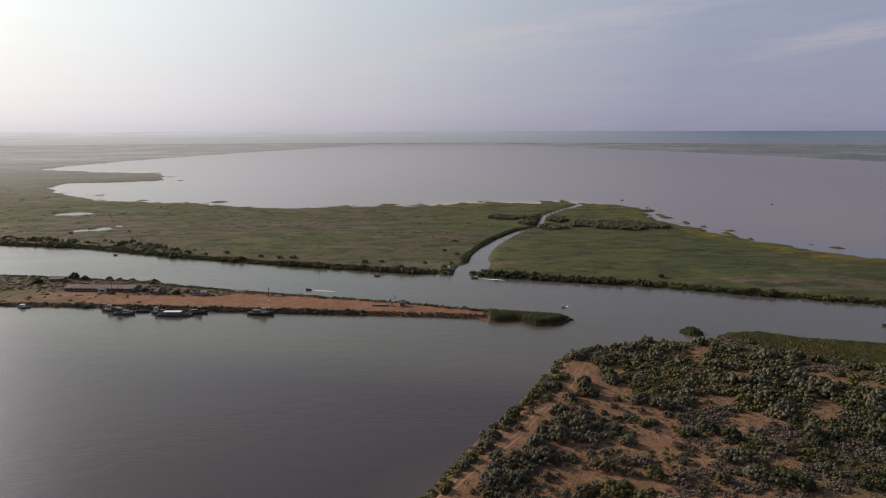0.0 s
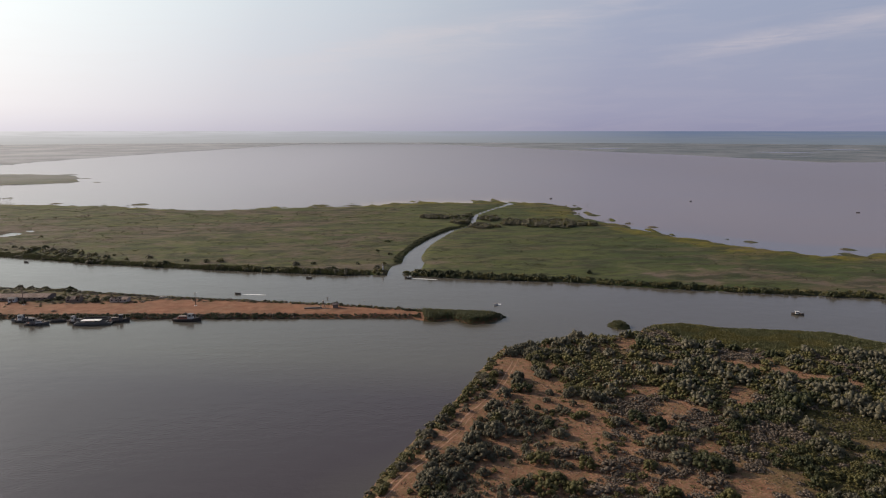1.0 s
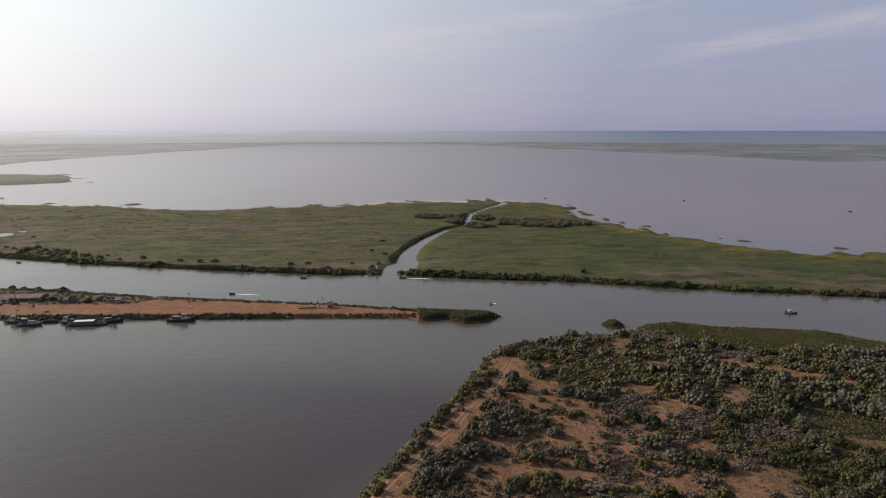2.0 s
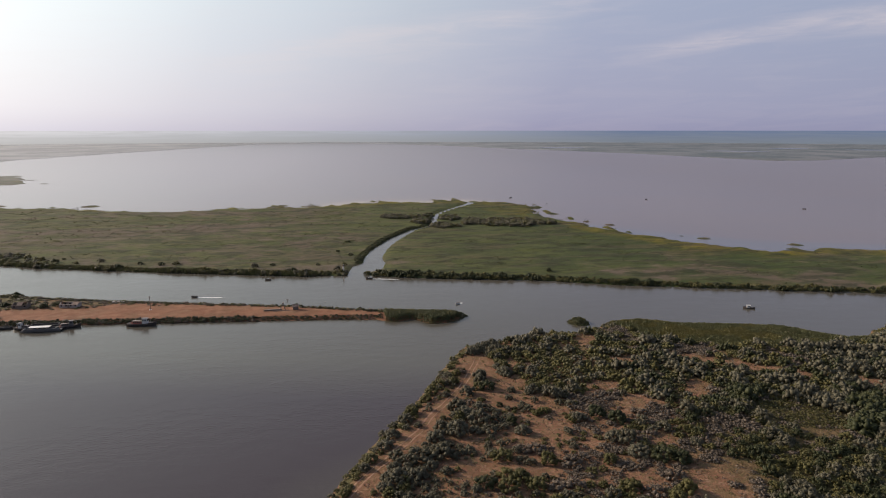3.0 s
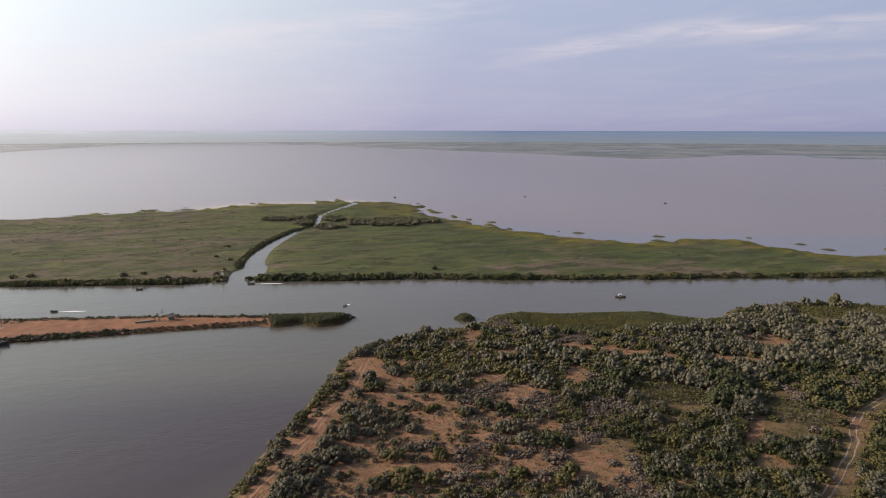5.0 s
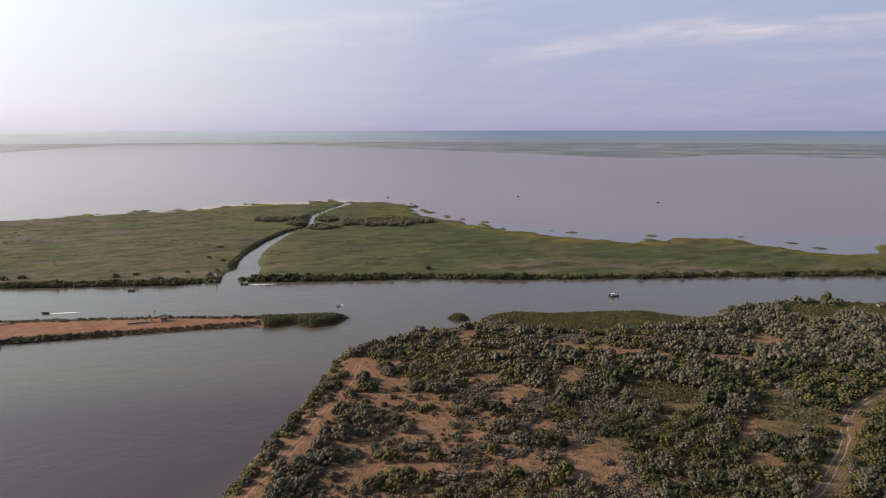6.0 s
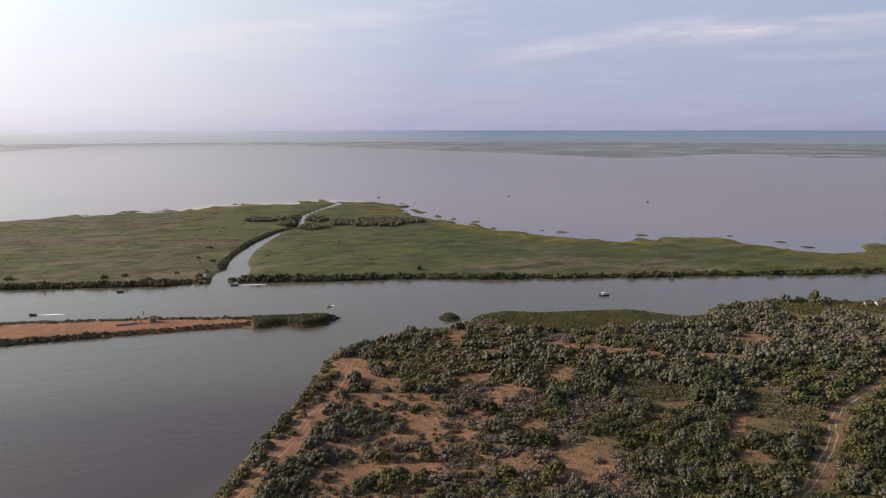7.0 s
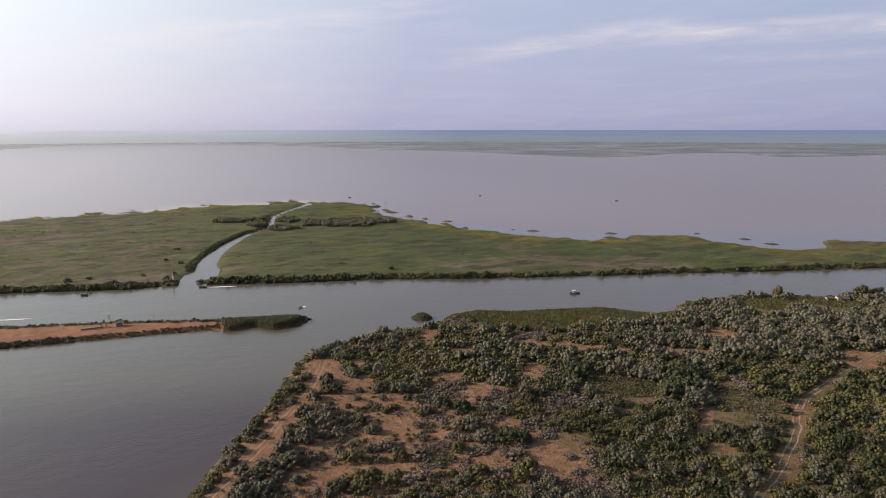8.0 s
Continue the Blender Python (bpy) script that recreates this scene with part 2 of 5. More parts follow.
# water: slow green-grey river, brown silty lake behind the marsh
k = Mat("silty_water", 0.16, 0.5)
k.b.inputs["IOR"].default_value = 1.333
n_big, n_wave = k.noise(0.004, 4, (1, 2.5, 1)), k.noise(0.9, 3, (1, 1.6, 1))
far = k.ramp(k.attr("lake"), 0.45, 0.55)
river = k.mix(k.ramp(k.attr("basin"), 0.3, 0.7), (0.066, 0.060, 0.049), (0.038, 0.028, 0.032))
col = k.mix(k.ramp(n_big, 0.4, 0.65), (0.121, 0.087, 0.077), (0.108, 0.081, 0.077))
col = k.mix(k.ramp(k.attr("shoal"), 0.4, 0.6), col, (0.096, 0.090, 0.102))
col = k.mix(k.math("MULTIPLY", k.ramp(k.attr("sand"), 0.2, 0.9), k.ramp(n_wave, 0.35, 0.6)), col, (0.36, 0.27, 0.16))
k.color(k.mix(far, river, col))
sep = k.node("ShaderNodeSeparateXYZ")
k.t.links.new(k.pos, sep.inputs[0])
calm = k.mix(k.ramp(k.noise(0.022, 5, (0.5, 1.3, 1), 0.62, 0.6), 0.38, 0.62), k.mix(k.attr("basin"), (0.15,) * 3, (0.21,) * 3), k.mix(k.attr("basin"), (0.20,) * 3, (0.27,) * 3))
windy = k.mix(k.ramp(sep.outputs[0], -200.0, 700.0), (0.16,) * 3, (0.25,) * 3)      # ripples grow towards the open east
k.put(k.b.inputs["Roughness"], k.mix(far, calm, windy))
k.bump(k.math("MULTIPLY", k.math("ADD", n_wave, k.math("MULTIPLY", k.noise(0.12, 3, (1, 1.5, 1)), 2.5)), k.math("SUBTRACT", 1.0, k.math("MULTIPLY", far, 0.8))), 0.24, 0.14)
WATER = k.m

k = Mat("track_dust", 0.95, 0.1)
n_mid = k.noise(0.5, 5)
k.color(k.mix(k.ramp(n_mid, 0.4, 0.65), (0.21, 0.115, 0.075), (0.29, 0.19, 0.135)))
k.bump(k.noise(3.0, 4), 0.5, 0.05)
TRACK = k.m

k = Mat("pale_dust", 0.95, 0.1)
n_mid = k.noise(0.6, 5)
k.color(k.mix(k.ramp(n_mid, 0.4, 0.65), (0.165, 0.122, 0.095), (0.25, 0.20, 0.165)))
k.bump(k.noise(3.0, 4), 0.5, 0.05)
DUST = k.m

# distance: a glowing plain that closes the horizon, with haze painted into its colour
k = Mat("hazy_plain_glow", 1.0, 0.0)
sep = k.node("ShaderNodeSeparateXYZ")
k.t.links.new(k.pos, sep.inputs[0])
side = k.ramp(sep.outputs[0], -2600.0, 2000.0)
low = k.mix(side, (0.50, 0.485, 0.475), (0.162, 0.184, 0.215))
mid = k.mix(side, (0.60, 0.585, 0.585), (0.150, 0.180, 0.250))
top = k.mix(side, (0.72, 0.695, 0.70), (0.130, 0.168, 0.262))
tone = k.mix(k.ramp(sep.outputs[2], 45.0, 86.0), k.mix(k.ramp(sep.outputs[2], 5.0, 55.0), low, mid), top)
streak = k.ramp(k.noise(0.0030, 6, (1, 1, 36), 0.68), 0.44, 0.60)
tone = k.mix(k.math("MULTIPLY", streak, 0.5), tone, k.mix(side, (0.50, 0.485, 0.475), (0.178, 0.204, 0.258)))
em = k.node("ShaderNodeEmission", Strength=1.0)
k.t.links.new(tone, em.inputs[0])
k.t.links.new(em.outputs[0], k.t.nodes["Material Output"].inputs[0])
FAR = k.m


# ---- plan of the delta ----
# outlines in metres: x to the right, y ahead of the hovering camera
BANK = [(-366, 501), (-289, 486), (-195, 448), (-109, 421), (-31, 401), (9, 397), (46, 384), (118, 366), (159, 348), (226, 328), (337, 295), (432, 268)]
LAKE_WEST = [(140, 813), (112, 796), (70, 804), (16, 804), (-23, 769), (-58, 767), (-139, 763), (-201, 740), (-269, 765), (-321, 792), (-422, 815), (-460, 818),
             (-586, 931), (-649, 1011), (-684, 1123), (-607, 1129), (-545, 1195), (-637, 1372), (-782, 1401), (-978, 1505), (-1014, 1612), (-1013, 1748), (-985, 2214), (-815, 3049), (-505, 4454)]
LAKE_FAR = [(-89, 4700), (300, 4300), (520, 3831), (833, 2950), (1000, 2600), (1100, 2350), (1147, 2136), (1251, 1748), (1389, 1738), (1748, 1907), (2000, 1850), (1850, 1560), (2000, 1480), (2387, 1500), (3600, 1900)]
LAKE_EAST = [(3600, 200), (1100, 170), (760, 262), (620, 300), (528, 330), (488, 355), (473, 338), (458, 331), (420, 340), (410, 358), (399, 388), (403, 419), (367, 438), (336, 431), (309, 431),
             (285, 452), (282, 467), (257, 504), (230, 545), (226, 579), (209, 622), (194, 654), (216, 735), (192, 769), (166, 780)]
CHANNEL = [(4, 380, 10), (5, 403, 12), (12, 418, 22), (17, 432, 16), (17, 450, 13.5), (23, 480, 12), (29, 502, 10.5), (40, 534, 9.5), (51, 560, 8), (61, 580, 6.5), (75, 596, 5.5), (83, 613, 5.5), (88, 648, 6.5), (99, 691, 5.5), (118, 726, 6), (142, 765, 8), (167, 803, 12), (187, 825, 24)]
SPIT = [(-900, 300), (-520, 325), (-300, 321), (-207, 319), (-126, 312), (-24, 304), (12, 300), (21, 294), (30, 297), (38, 289), (48, 290), (57, 300), (47, 305), (24, 309), (4, 318),
        (-26, 328), (-90, 344), (-132, 355), (-184, 373), (-236, 384), (-300, 392), (-520, 440), (-900, 540)]
NEAR = [(-200, -300), (-95, -40), (-62, 40), (-38, 86), (-6, 148), (5, 172), (18, 195), (28, 216), (39, 239), (48, 253), (63, 257), (71, 263), (83, 265), (99, 264), (113, 269), (123, 277),
        (137, 279), (153, 270), (182, 263), (197, 259), (207, 247), (215, 240), (226, 240), (235, 248), (264, 251), (282, 247), (320, 229), (358, 217), (450, 180), (700, 90), (900, -300)]
POOLS = [(-426, 695, 19, 13), (-408, 688, 12, 9), (-341, 574, 8, 10), (-330, 584, 9, 15), (-322, 604, 4, 9), (-300, 535, 5, 5), (2149, 2901, 90, 120), (1654, 2552, 130, 80), (2341, 2601, 110, 90), (2040, 1705, 180, 55), (1100, 3200, 120, 120), (1450, 2150, 60, 34)]
ISLETS = [(249, 581, 6, 4), (284, 510, 3, 2), (296, 494, 6, 4), (351, 455, 6, 4), (378, 459, 4, 2), (420, 423, 4, 3), (434, 386, 5, 4), (435, 361, 6, 5), (299, 447, 7, 4), (337, 436, 6, 4),
          (-581, 950, 12, 6), (-577, 924, 9, 5), (-526, 900, 10, 5), (-505, 900, 9, 5), (-488, 861, 8, 5), (-467, 840, 9, 5), (-411, 834, 8, 5), (-346, 815, 6, 4), (-303, 815, 12, 6), (-307, 796, 10, 5), (-269, 762, 6, 4),
          (-654, 1380, 22, 9), (-541, 1174, 26, 7), (-614, 1276, 24, 9), (-505, 1174, 12, 6), (-570, 1277, 14, 8), (107.5, 280, 4.5, 4.5),
          (209, 791, 7, 4), (222, 669, 7, 5), (214, 716, 4, 3), (204, 697, 5, 3), (197, 657, 6, 4), (198, 642, 5, 3), (204, 635, 4, 3), (212, 614, 5, 3), (160, 799, 6, 3), (140, 828, 8, 4), (118, 822, 6, 4), (-40, 778, 14, 4)]


def vnoise(x, y, seed=0):
    """Value noise in 0..1 on a unit lattice."""
    xi, yi = np.floor(x), np.floor(y)
    fx, fy = x - xi, y - yi
    fx, fy = fx * fx * (3 - 2 * fx), fy * fy * (3 - 2 * fy)

    def h(i, j):
        s = np.sin(i * 127.1 + j * 311.7 + seed * 74.7) * 43758.5453
        return s - np.floor(s)

    return (h(xi, yi) * (1 - fx) + h(xi + 1, yi) * fx) * (1 - fy) + (h(xi, yi + 1) * (1 - fx) + h(xi + 1, yi + 1) * fx) * fy


def fbm(x, y, scale, octaves=4, seed=0):
    total, amp, size = 0.0, 0.5, 1.0 / scale
    for o in range(octaves):
        total = total + amp * vnoise(x * size, y * size, seed + o * 7)
        amp, size = amp * 0.5, size * 2.03
    return total


def inside(x, y, outline):
    """Distance to an outline, positive inside."""
    best, sign = np.full(x.shape, 1e12), np.zeros(x.shape, bool)
    pts = [(float(a), float(b)) for a, b in outline]
    for (ax, ay), (bx, by) in zip(pts, pts[1:] + pts[:1]):
        ex, ey = bx - ax, by - ay
        u = np.clip(((x - ax) * ex + (y - ay) * ey) / (ex * ex + ey * ey), 0, 1)
        best = np.minimum(best, (x - ax - u * ex) ** 2 + (y - ay - u * ey) ** 2)
        if ey:
            sign ^= ((ay > y) != (by > y)) & (x < (y - ay) * ex / ey + ax)
    return np.where(sign, 1, -1) * np.sqrt(best)


def along(x, y, line):
    """Distance to a line of (x, y, width), less half the width."""
    best = np.full(x.shape, 1e9)
    for (ax, ay, aw), (bx, by, bw) in zip(line, line[1:]):
        ex, ey = bx - ax, by - ay
        u = np.clip(((x - ax) * ex + (y - ay) * ey) / (ex * ex + ey * ey), 0, 1)
        best = np.minimum(best, np.hypot(x - ax - u * ex, y - ay - u * ey) - (aw + u * (bw - aw)) / 2)
    return best


def ovals(x, y, spots):
    """1 at an oval's heart, 0 at its rim, negative outside; ovals lie across the way from the origin."""
    best = np.full(x.shape, -9.0)
    for cx, cy, rx, ry in spots:
        r = math.hypot(cx, cy)
        dx, dy = x - cx, y - cy
        best = np.maximum(best, 1 - np.hypot((dx * cy - dy * cx) / r / rx, (dx * cx + dy * cy) / r / ry))
    return best


MAIN = BANK + [(700, 195), (2500, -300), (7000, -800), (7000, 7000), (-7000, 7000), (-7000, 2100), (-3000, 1100), (-900, 640)]
LAKE = LAKE_WEST + LAKE_FAR + LAKE_EAST


def survey(x, y):
    """For places in the plan: signed distance to the nearest shore, region (0 water, 1 scrubland, 2 spit, 3 marsh), height, lake distance."""
    r = np.hypot(x, y)
    amp = np.clip(r / 160, 1.0, 14)
    wx = x + amp * 3 * (fbm(x, y, 16, 3, 3) - 0.45) + amp * 2 * (fbm(x, y, 70, 2, 5) - 0.4)
    wy = y + amp * 2 * (fbm(x, y, 13, 3, 9) - 0.45)
    near = inside(wx * 0.5 + x * 0.5, wy * 0.5 + y * 0.5, NEAR)
    spit = inside(wx * 0.4 + x * 0.6, wy * 0.4 + y * 0.6, SPIT)
    lake = inside(wx + 22 * (fbm(x, y, 15, 4, 131) - 0.47), wy + 16 * (fbm(x, y, 13, 4, 137) - 0.47), LAKE)
    main = np.minimum(inside(wx * 0.3 + x * 0.7, wy * 0.3 + y * 0.7, MAIN), -lake)
    main = np.minimum(main, along(wx * 0.15 + x * 0.85, wy * 0.15 + y * 0.85, CHANNEL))
    main = np.minimum(main, -ovals(wx, wy, POOLS) * 6)
    isle = ovals(wx * 0.3 + x * 0.7, wy * 0.3 + y * 0.7, ISLETS) * 4
    main = np.maximum(main, isle)
    # the reed edge of the lake breaks up into small floating clumps round the channel's mouth
    fringe = (fbm(x * 0.8, y * 0.45, 8, 3, 201) - 0.46) * 40 - np.abs(lake) * 0.22
    main = np.where((lake > 0) & (lake < 32) & (x > -140) & (x < 250) & (y > 480), np.maximum(main, fringe), main)
    d = np.maximum(np.maximum(near, spit), main)
    region = np.where(d <= 0, 0, np.where(near >= d, 1, np.where(spit >= d, 2, 3)))
    rough = fbm(x, y, 9, 3, 21) - 0.45
    tufty = np.clip((fbm(x * 0.55, y, 11, 4, 121) - 0.44) / 0.05, 0, 1) * np.clip((1700 - r) / 600, 0, 1) * np.clip(d / 5, 0, 1)
    top = np.where(region == 3, 0.7 + 0.7 * rough + 0.5 * tufty + np.clip(r / 2500, 0, 1), np.where(region == 2, 1.3 + 0.5 * rough, 1.5 + 0.9 * rough + 1.2 * (fbm(x, y, 45, 2, 33) - 0.4)))
    z = np.where(d > 0, top * (1 - np.exp(-d / np.where(region == 3, 1.2, 2.0))) + 0.02, np.maximum(d * 0.25, -2.5))
    return d, region, z, lake


def height(px, py):
    return float(survey(np.array([float(px)]), np.array([float(py)]))[2][0])


def mesh_from(name, verts, faces, mats, index=None, smooth=False, attrs=None):
    """A mesh from arrays; faces is an array of triangles or quads."""
    me = bpy.data.meshes.new(name)
    verts, faces = np.asarray(verts, np.float32), np.asarray(faces, np.int32)
    n, k = faces.shape
    me.vertices.add(len(verts))
    me.vertices.foreach_set("co", verts.ravel())
    me.loops.add(n * k)
    me.loops.foreach_set("vertex_index", faces.ravel())
    me.polygons.add(n)
    me.polygons.foreach_set("loop_start", np.arange(0, n * k, k, dtype=np.int32))
    me.polygons.foreach_set("loop_total", np.full(n, k, np.int32))
    for m in mats if isinstance(mats, (list, tuple)) else [mats]:
        me.materials.append(m)
    if index is not None:
        me.polygons.foreach_set("material_index", np.asarray(index, np.int32))
    me.polygons.foreach_set("use_smooth", np.full(n, smooth, bool))
    for key, values in (attrs or {}).items():
        me.attributes.new(key, "FLOAT", "POINT").data.foreach_set("value", np.asarray(values, np.float32))
    me.update(calc_edges=True)
    me.validate()
    return me


# bare patches between the bushes, grassy glades and tracks of the scrubland
BARE_SEEN = [(47, 232, 6, 8), (51, 225, 3, 12), (61, 229, 3, 6), (54, 206, 8, 9), (49, 195, 7, 5), (61, 192, 5, 5), (59, 176, 6, 8), (51, 169, 4, 5), (33, 169, 5, 4), (30, 152, 8, 6), (50, 151, 4, 3),
        (69, 164, 3, 6), (64, 145, 3, 9), (94, 189, 4, 5), (86, 182, 2, 7), (101, 252, 4, 5), (107, 228, 4, 4), (119, 196, 4, 8), (74, 143, 5, 5), (90, 163, 4, 4), (87, 204, 7, 4), (67, 187, 4, 3), (246, 157, 12, 10)]
GLADES_SEEN = [(217, 206, 11, 6), (245, 159, 7, 8), (171, 143, 13, 9), (157, 136, 7, 6), (176, 160, 4, 3), (140, 170, 14, 12), (93, 139, 8, 11), (106, 123, 2, 3), (147, 139, 2, 12),
          (137, 123, 4, 5), (122, 195, 2, 6), (146, 109, 4, 7), (104, 146, 3, 4), (313, 222, 20, 12), (308, 214, 10, 9), (318, 222, 8, 8), (275, 230, 13, 11), (83, 144, 3, 3)]


def cleared(spots):
    """Open ground drawn out towards the origin, where bushes would stand before it."""
    out = []
    for cx, cy, rx, ry in spots:
        r = math.hypot(cx, cy)
        pull = min(7.0, max(0.4, (r - 165) / 38))
        out.append((cx * (1 - pull / r), cy * (1 - pull / r), rx, ry + pull))
    return out


BARE, GLADES = cleared(BARE_SEEN), cleared(GLADES_SEEN)
VERDANT = [(76, 224, 24, 28), (125, 142, 24, 17), (122, 120, 26, 14)]
TRAILS = [[(128, 230, 3), (134, 225, 7), (155, 209, 6), (172, 197, 3)], [(178, 196, 4), (189, 188, 8), (196, 184, 3)], [(140, 133, 2), (146, 139, 4), (156, 146, 2)]]
GRASSY = [(296, 227, 34, 16), (141, 172, 12, 10), (168, 148, 13, 8), (313, 226, 17, 10), (275, 232, 12, 11), (170, 252, 40, 14)]
PATH = [(-40, 88, 3.4), (-18, 120, 3.4), (-1, 147, 3.4), (5, 157, 3.4), (15, 170, 3.4), (24, 185, 3.4), (30, 196, 3.4), (38, 208, 3.4), (46, 228, 3.4), (50, 238, 3.0)]
ROAD = [(90, 60, 3.0), (112, 90, 3.0), (129, 103, 3.0), (147, 111, 3.0), (167, 123, 3.0), (175, 130, 3.0), (188, 138, 3.0), (203, 143, 3.0), (233, 151, 3.0), (247, 156, 3.0), (300, 168, 3.0)]
REEDBED = [(119, 275), (126, 262), (130, 250), (143, 241), (164, 234), (194, 230), (211, 230), (224, 238), (207, 250), (197, 262), (182, 266), (153, 273), (137, 282), (123, 283)]


def spit_green(x):
    """Where the red soil of the spit turns into scrub on its river side."""
    return np.interp(x, [-420, -260, -200, -150, -110, -70, -40], [352, 348, 345, 337, 339, 345, 352])


def umber_of(x, y):
    """Where last year's brown reed shows between the green, in drifts."""
    base = np.clip(0.16 + (40 - x) / 260, 0.14, 0.36) + 0.35 * np.clip(ovals(x, y, [(180, 372, 46, 20), (270, 340, 70, 16)]) * 2, 0, 1)
    return base + 1.0 * (fbm(x * 0.5, y, 60, 4, 111) - 0.46) + 1.2 * (fbm(x * 0.8, y, 9, 4, 117) - 0.45)


def ground_sheet():
    az = np.radians(np.concatenate([np.arange(-180, -46, 4.0), np.arange(-46, 68, 0.36), np.arange(68, 180, 4.0)]))
    rr = np.exp(np.arange(math.log(24), math.log(4760), 0.0134))
    rr[-1] = 4760
    rr = np.concatenate([[0.02, 6, 12, 18], rr])
    A, Rr = np.meshgrid(az, rr)
    x, y = Rr * np.sin(A), Rr * np.cos(A)
    d, region, z, lake = survey(x, y)
    cover = np.zeros(x.shape)
    near = region == 1
    g = np.clip(ovals(x, y, GRASSY) * 2.5 + 0.6, 0, 1)
    cover[near] = np.maximum(g, np.clip(0.22 + (x - 75) / 130, 0.0, 0.56) * (np.maximum(ovals(x, y, BARE), ovals(x, y, [(217, 203, 12, 9), (176, 139, 9, 5)])) < 0) * (np.min([along(x, y, q) for q in TRAILS], 0) > -0.3))[near]
    cover[near] = np.maximum(cover, np.clip(1.5 - d / 3.2, 0, 0.9))[near]
    cover[region == 2] = np.clip(0.36 + (-170 - x) / 220 + np.clip((y - spit_green(x)) / 12, -0.1, 0.45), 0, 0.66)[region == 2]
    # the reed is fresher along the lake and eastwards
    fresh = np.exp(-np.clip(-lake, 0, None) / np.where(x > 150, 40, 26)) * 0.85 + np.clip((x - 200) / 300, 0, 0.14) + 0.34 * np.exp(-np.clip(along(x, y, CHANNEL), 0, None) / 70) + 0.30 * np.exp(-np.clip(inside(x, y, MAIN), 0, None) / 16)
    isle = ovals(x, y, ISLETS) > -0.5
    cover[region == 3] = (np.clip(fresh, 0, 1) * ~isle)[region == 3]
    umber = umber_of(x, y) + 0.3 * isle
    # haze put into the marsh colour: grows with distance, paler towards the sun
    sun_haze = np.clip((1900 - x / np.maximum(Rr, 1) * 4760) / 3600, 0, 1)
    far_haze = np.clip((np.hypot(x, y) - 900) / 1500, 0, 1)
    n_r, n_a = x.shape
    verts = np.stack([x, y, z], -1).reshape(-1, 3)
    i, j = np.meshgrid(np.arange(n_r - 1), np.arange(n_a), indexing="ij")
    jn = (j + 1) % n_a
    faces = np.stack([i * n_a + j, i * n_a + jn, (i + 1) * n_a + jn, (i + 1) * n_a + j], -1).reshape(-1, 4)[:, ::-1]
    flat = region.reshape(-1)
    which = flat[faces].max(1)
    index = np.array([2, 0, 0, 1])[which]
    ob = new("ground", mesh_from("ground", verts, faces, [SOIL, MARSH, BED], index, True, {"cover": cover.reshape(-1), "far_haze": far_haze.reshape(-1), "umber": umber.reshape(-1), "sun_haze": sun_haze.reshape(-1), "lush": np.clip((x - 50) / 150, 0, 1).reshape(-1), "rust": (region == 2).reshape(-1)}))
    tagged(ob, "flat delta land of dry brown soil and green reed marsh", "ground", kind="structure")


def water_sheet():
    az = np.radians(np.concatenate([np.arange(-50, 70, 1.0), np.arange(70, 310, 6.0)]))
    rr = np.concatenate([[0.02, 10], np.exp(np.arange(math.log(20), math.log(4765), 0.02))])
    A, Rr = np.meshgrid(az, rr)
    x, y = Rr * np.sin(A), Rr * np.cos(A)
    lake = inside(x, y, LAKE)
    basin = inside(x, y, [(-900, -300), (-900, 300), (-420, 300), (-200, 272), (-60, 238), (30, 218), (60, 190), (-6, 148), (-200, -300)])
    # a clearer, bluer strip along the eastern lake shore
    shoal = inside(x, y, [(200, 640), (250, 560), (330, 480), (430, 440), (520, 400), (600, 380), (1100, 300), (1100, 100), (420, 300), (200, 500)])
    n_r, n_a = x.shape
    verts = np.stack([x, y, np.zeros_like(x)], -1).reshape(-1, 3)
    i, j = np.meshgrid(np.arange(n_r - 1), np.arange(n_a), indexing="ij")
    jn = (j + 1) % n_a
    faces = np.stack([i * n_a + j, i * n_a + jn, (i + 1) * n_a + jn, (i + 1) * n_a + j], -1).reshape(-1, 4)[:, ::-1]
    soft = lambda v, w: np.clip(0.5 + v / w, 0, 1).reshape(-1)
    ob = new("water", mesh_from("water", verts, faces, WATER, None, True, {"lake": soft(lake, 60), "basin": soft(basin, 90), "shoal": soft(shoal, 30), "sand": np.exp(-(np.clip(lake, 0, None) / 30) ** 2).reshape(-1) * ((x > -40) & (x < 190) & (lake > -25)).reshape(-1)}))
    tagged(ob, "calm grey river and wide brown silty lake", "water", kind="structure")


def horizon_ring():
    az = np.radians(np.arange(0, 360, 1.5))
    # rises to carry the painted haze up to the horizon
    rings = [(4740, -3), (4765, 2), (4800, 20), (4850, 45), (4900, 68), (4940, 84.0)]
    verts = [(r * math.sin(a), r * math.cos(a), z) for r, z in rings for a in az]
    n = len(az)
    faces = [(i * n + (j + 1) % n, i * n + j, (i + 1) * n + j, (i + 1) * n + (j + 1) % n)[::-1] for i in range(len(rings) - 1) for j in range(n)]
    tagged(new("backdrop", mesh_from("backdrop", verts, faces, FAR, None, True)), "far delta plain on a glowing backdrop, its colour fading into horizon haze", "horizon", kind="structure")


ground_sheet()
water_sheet()
horizon_ring()


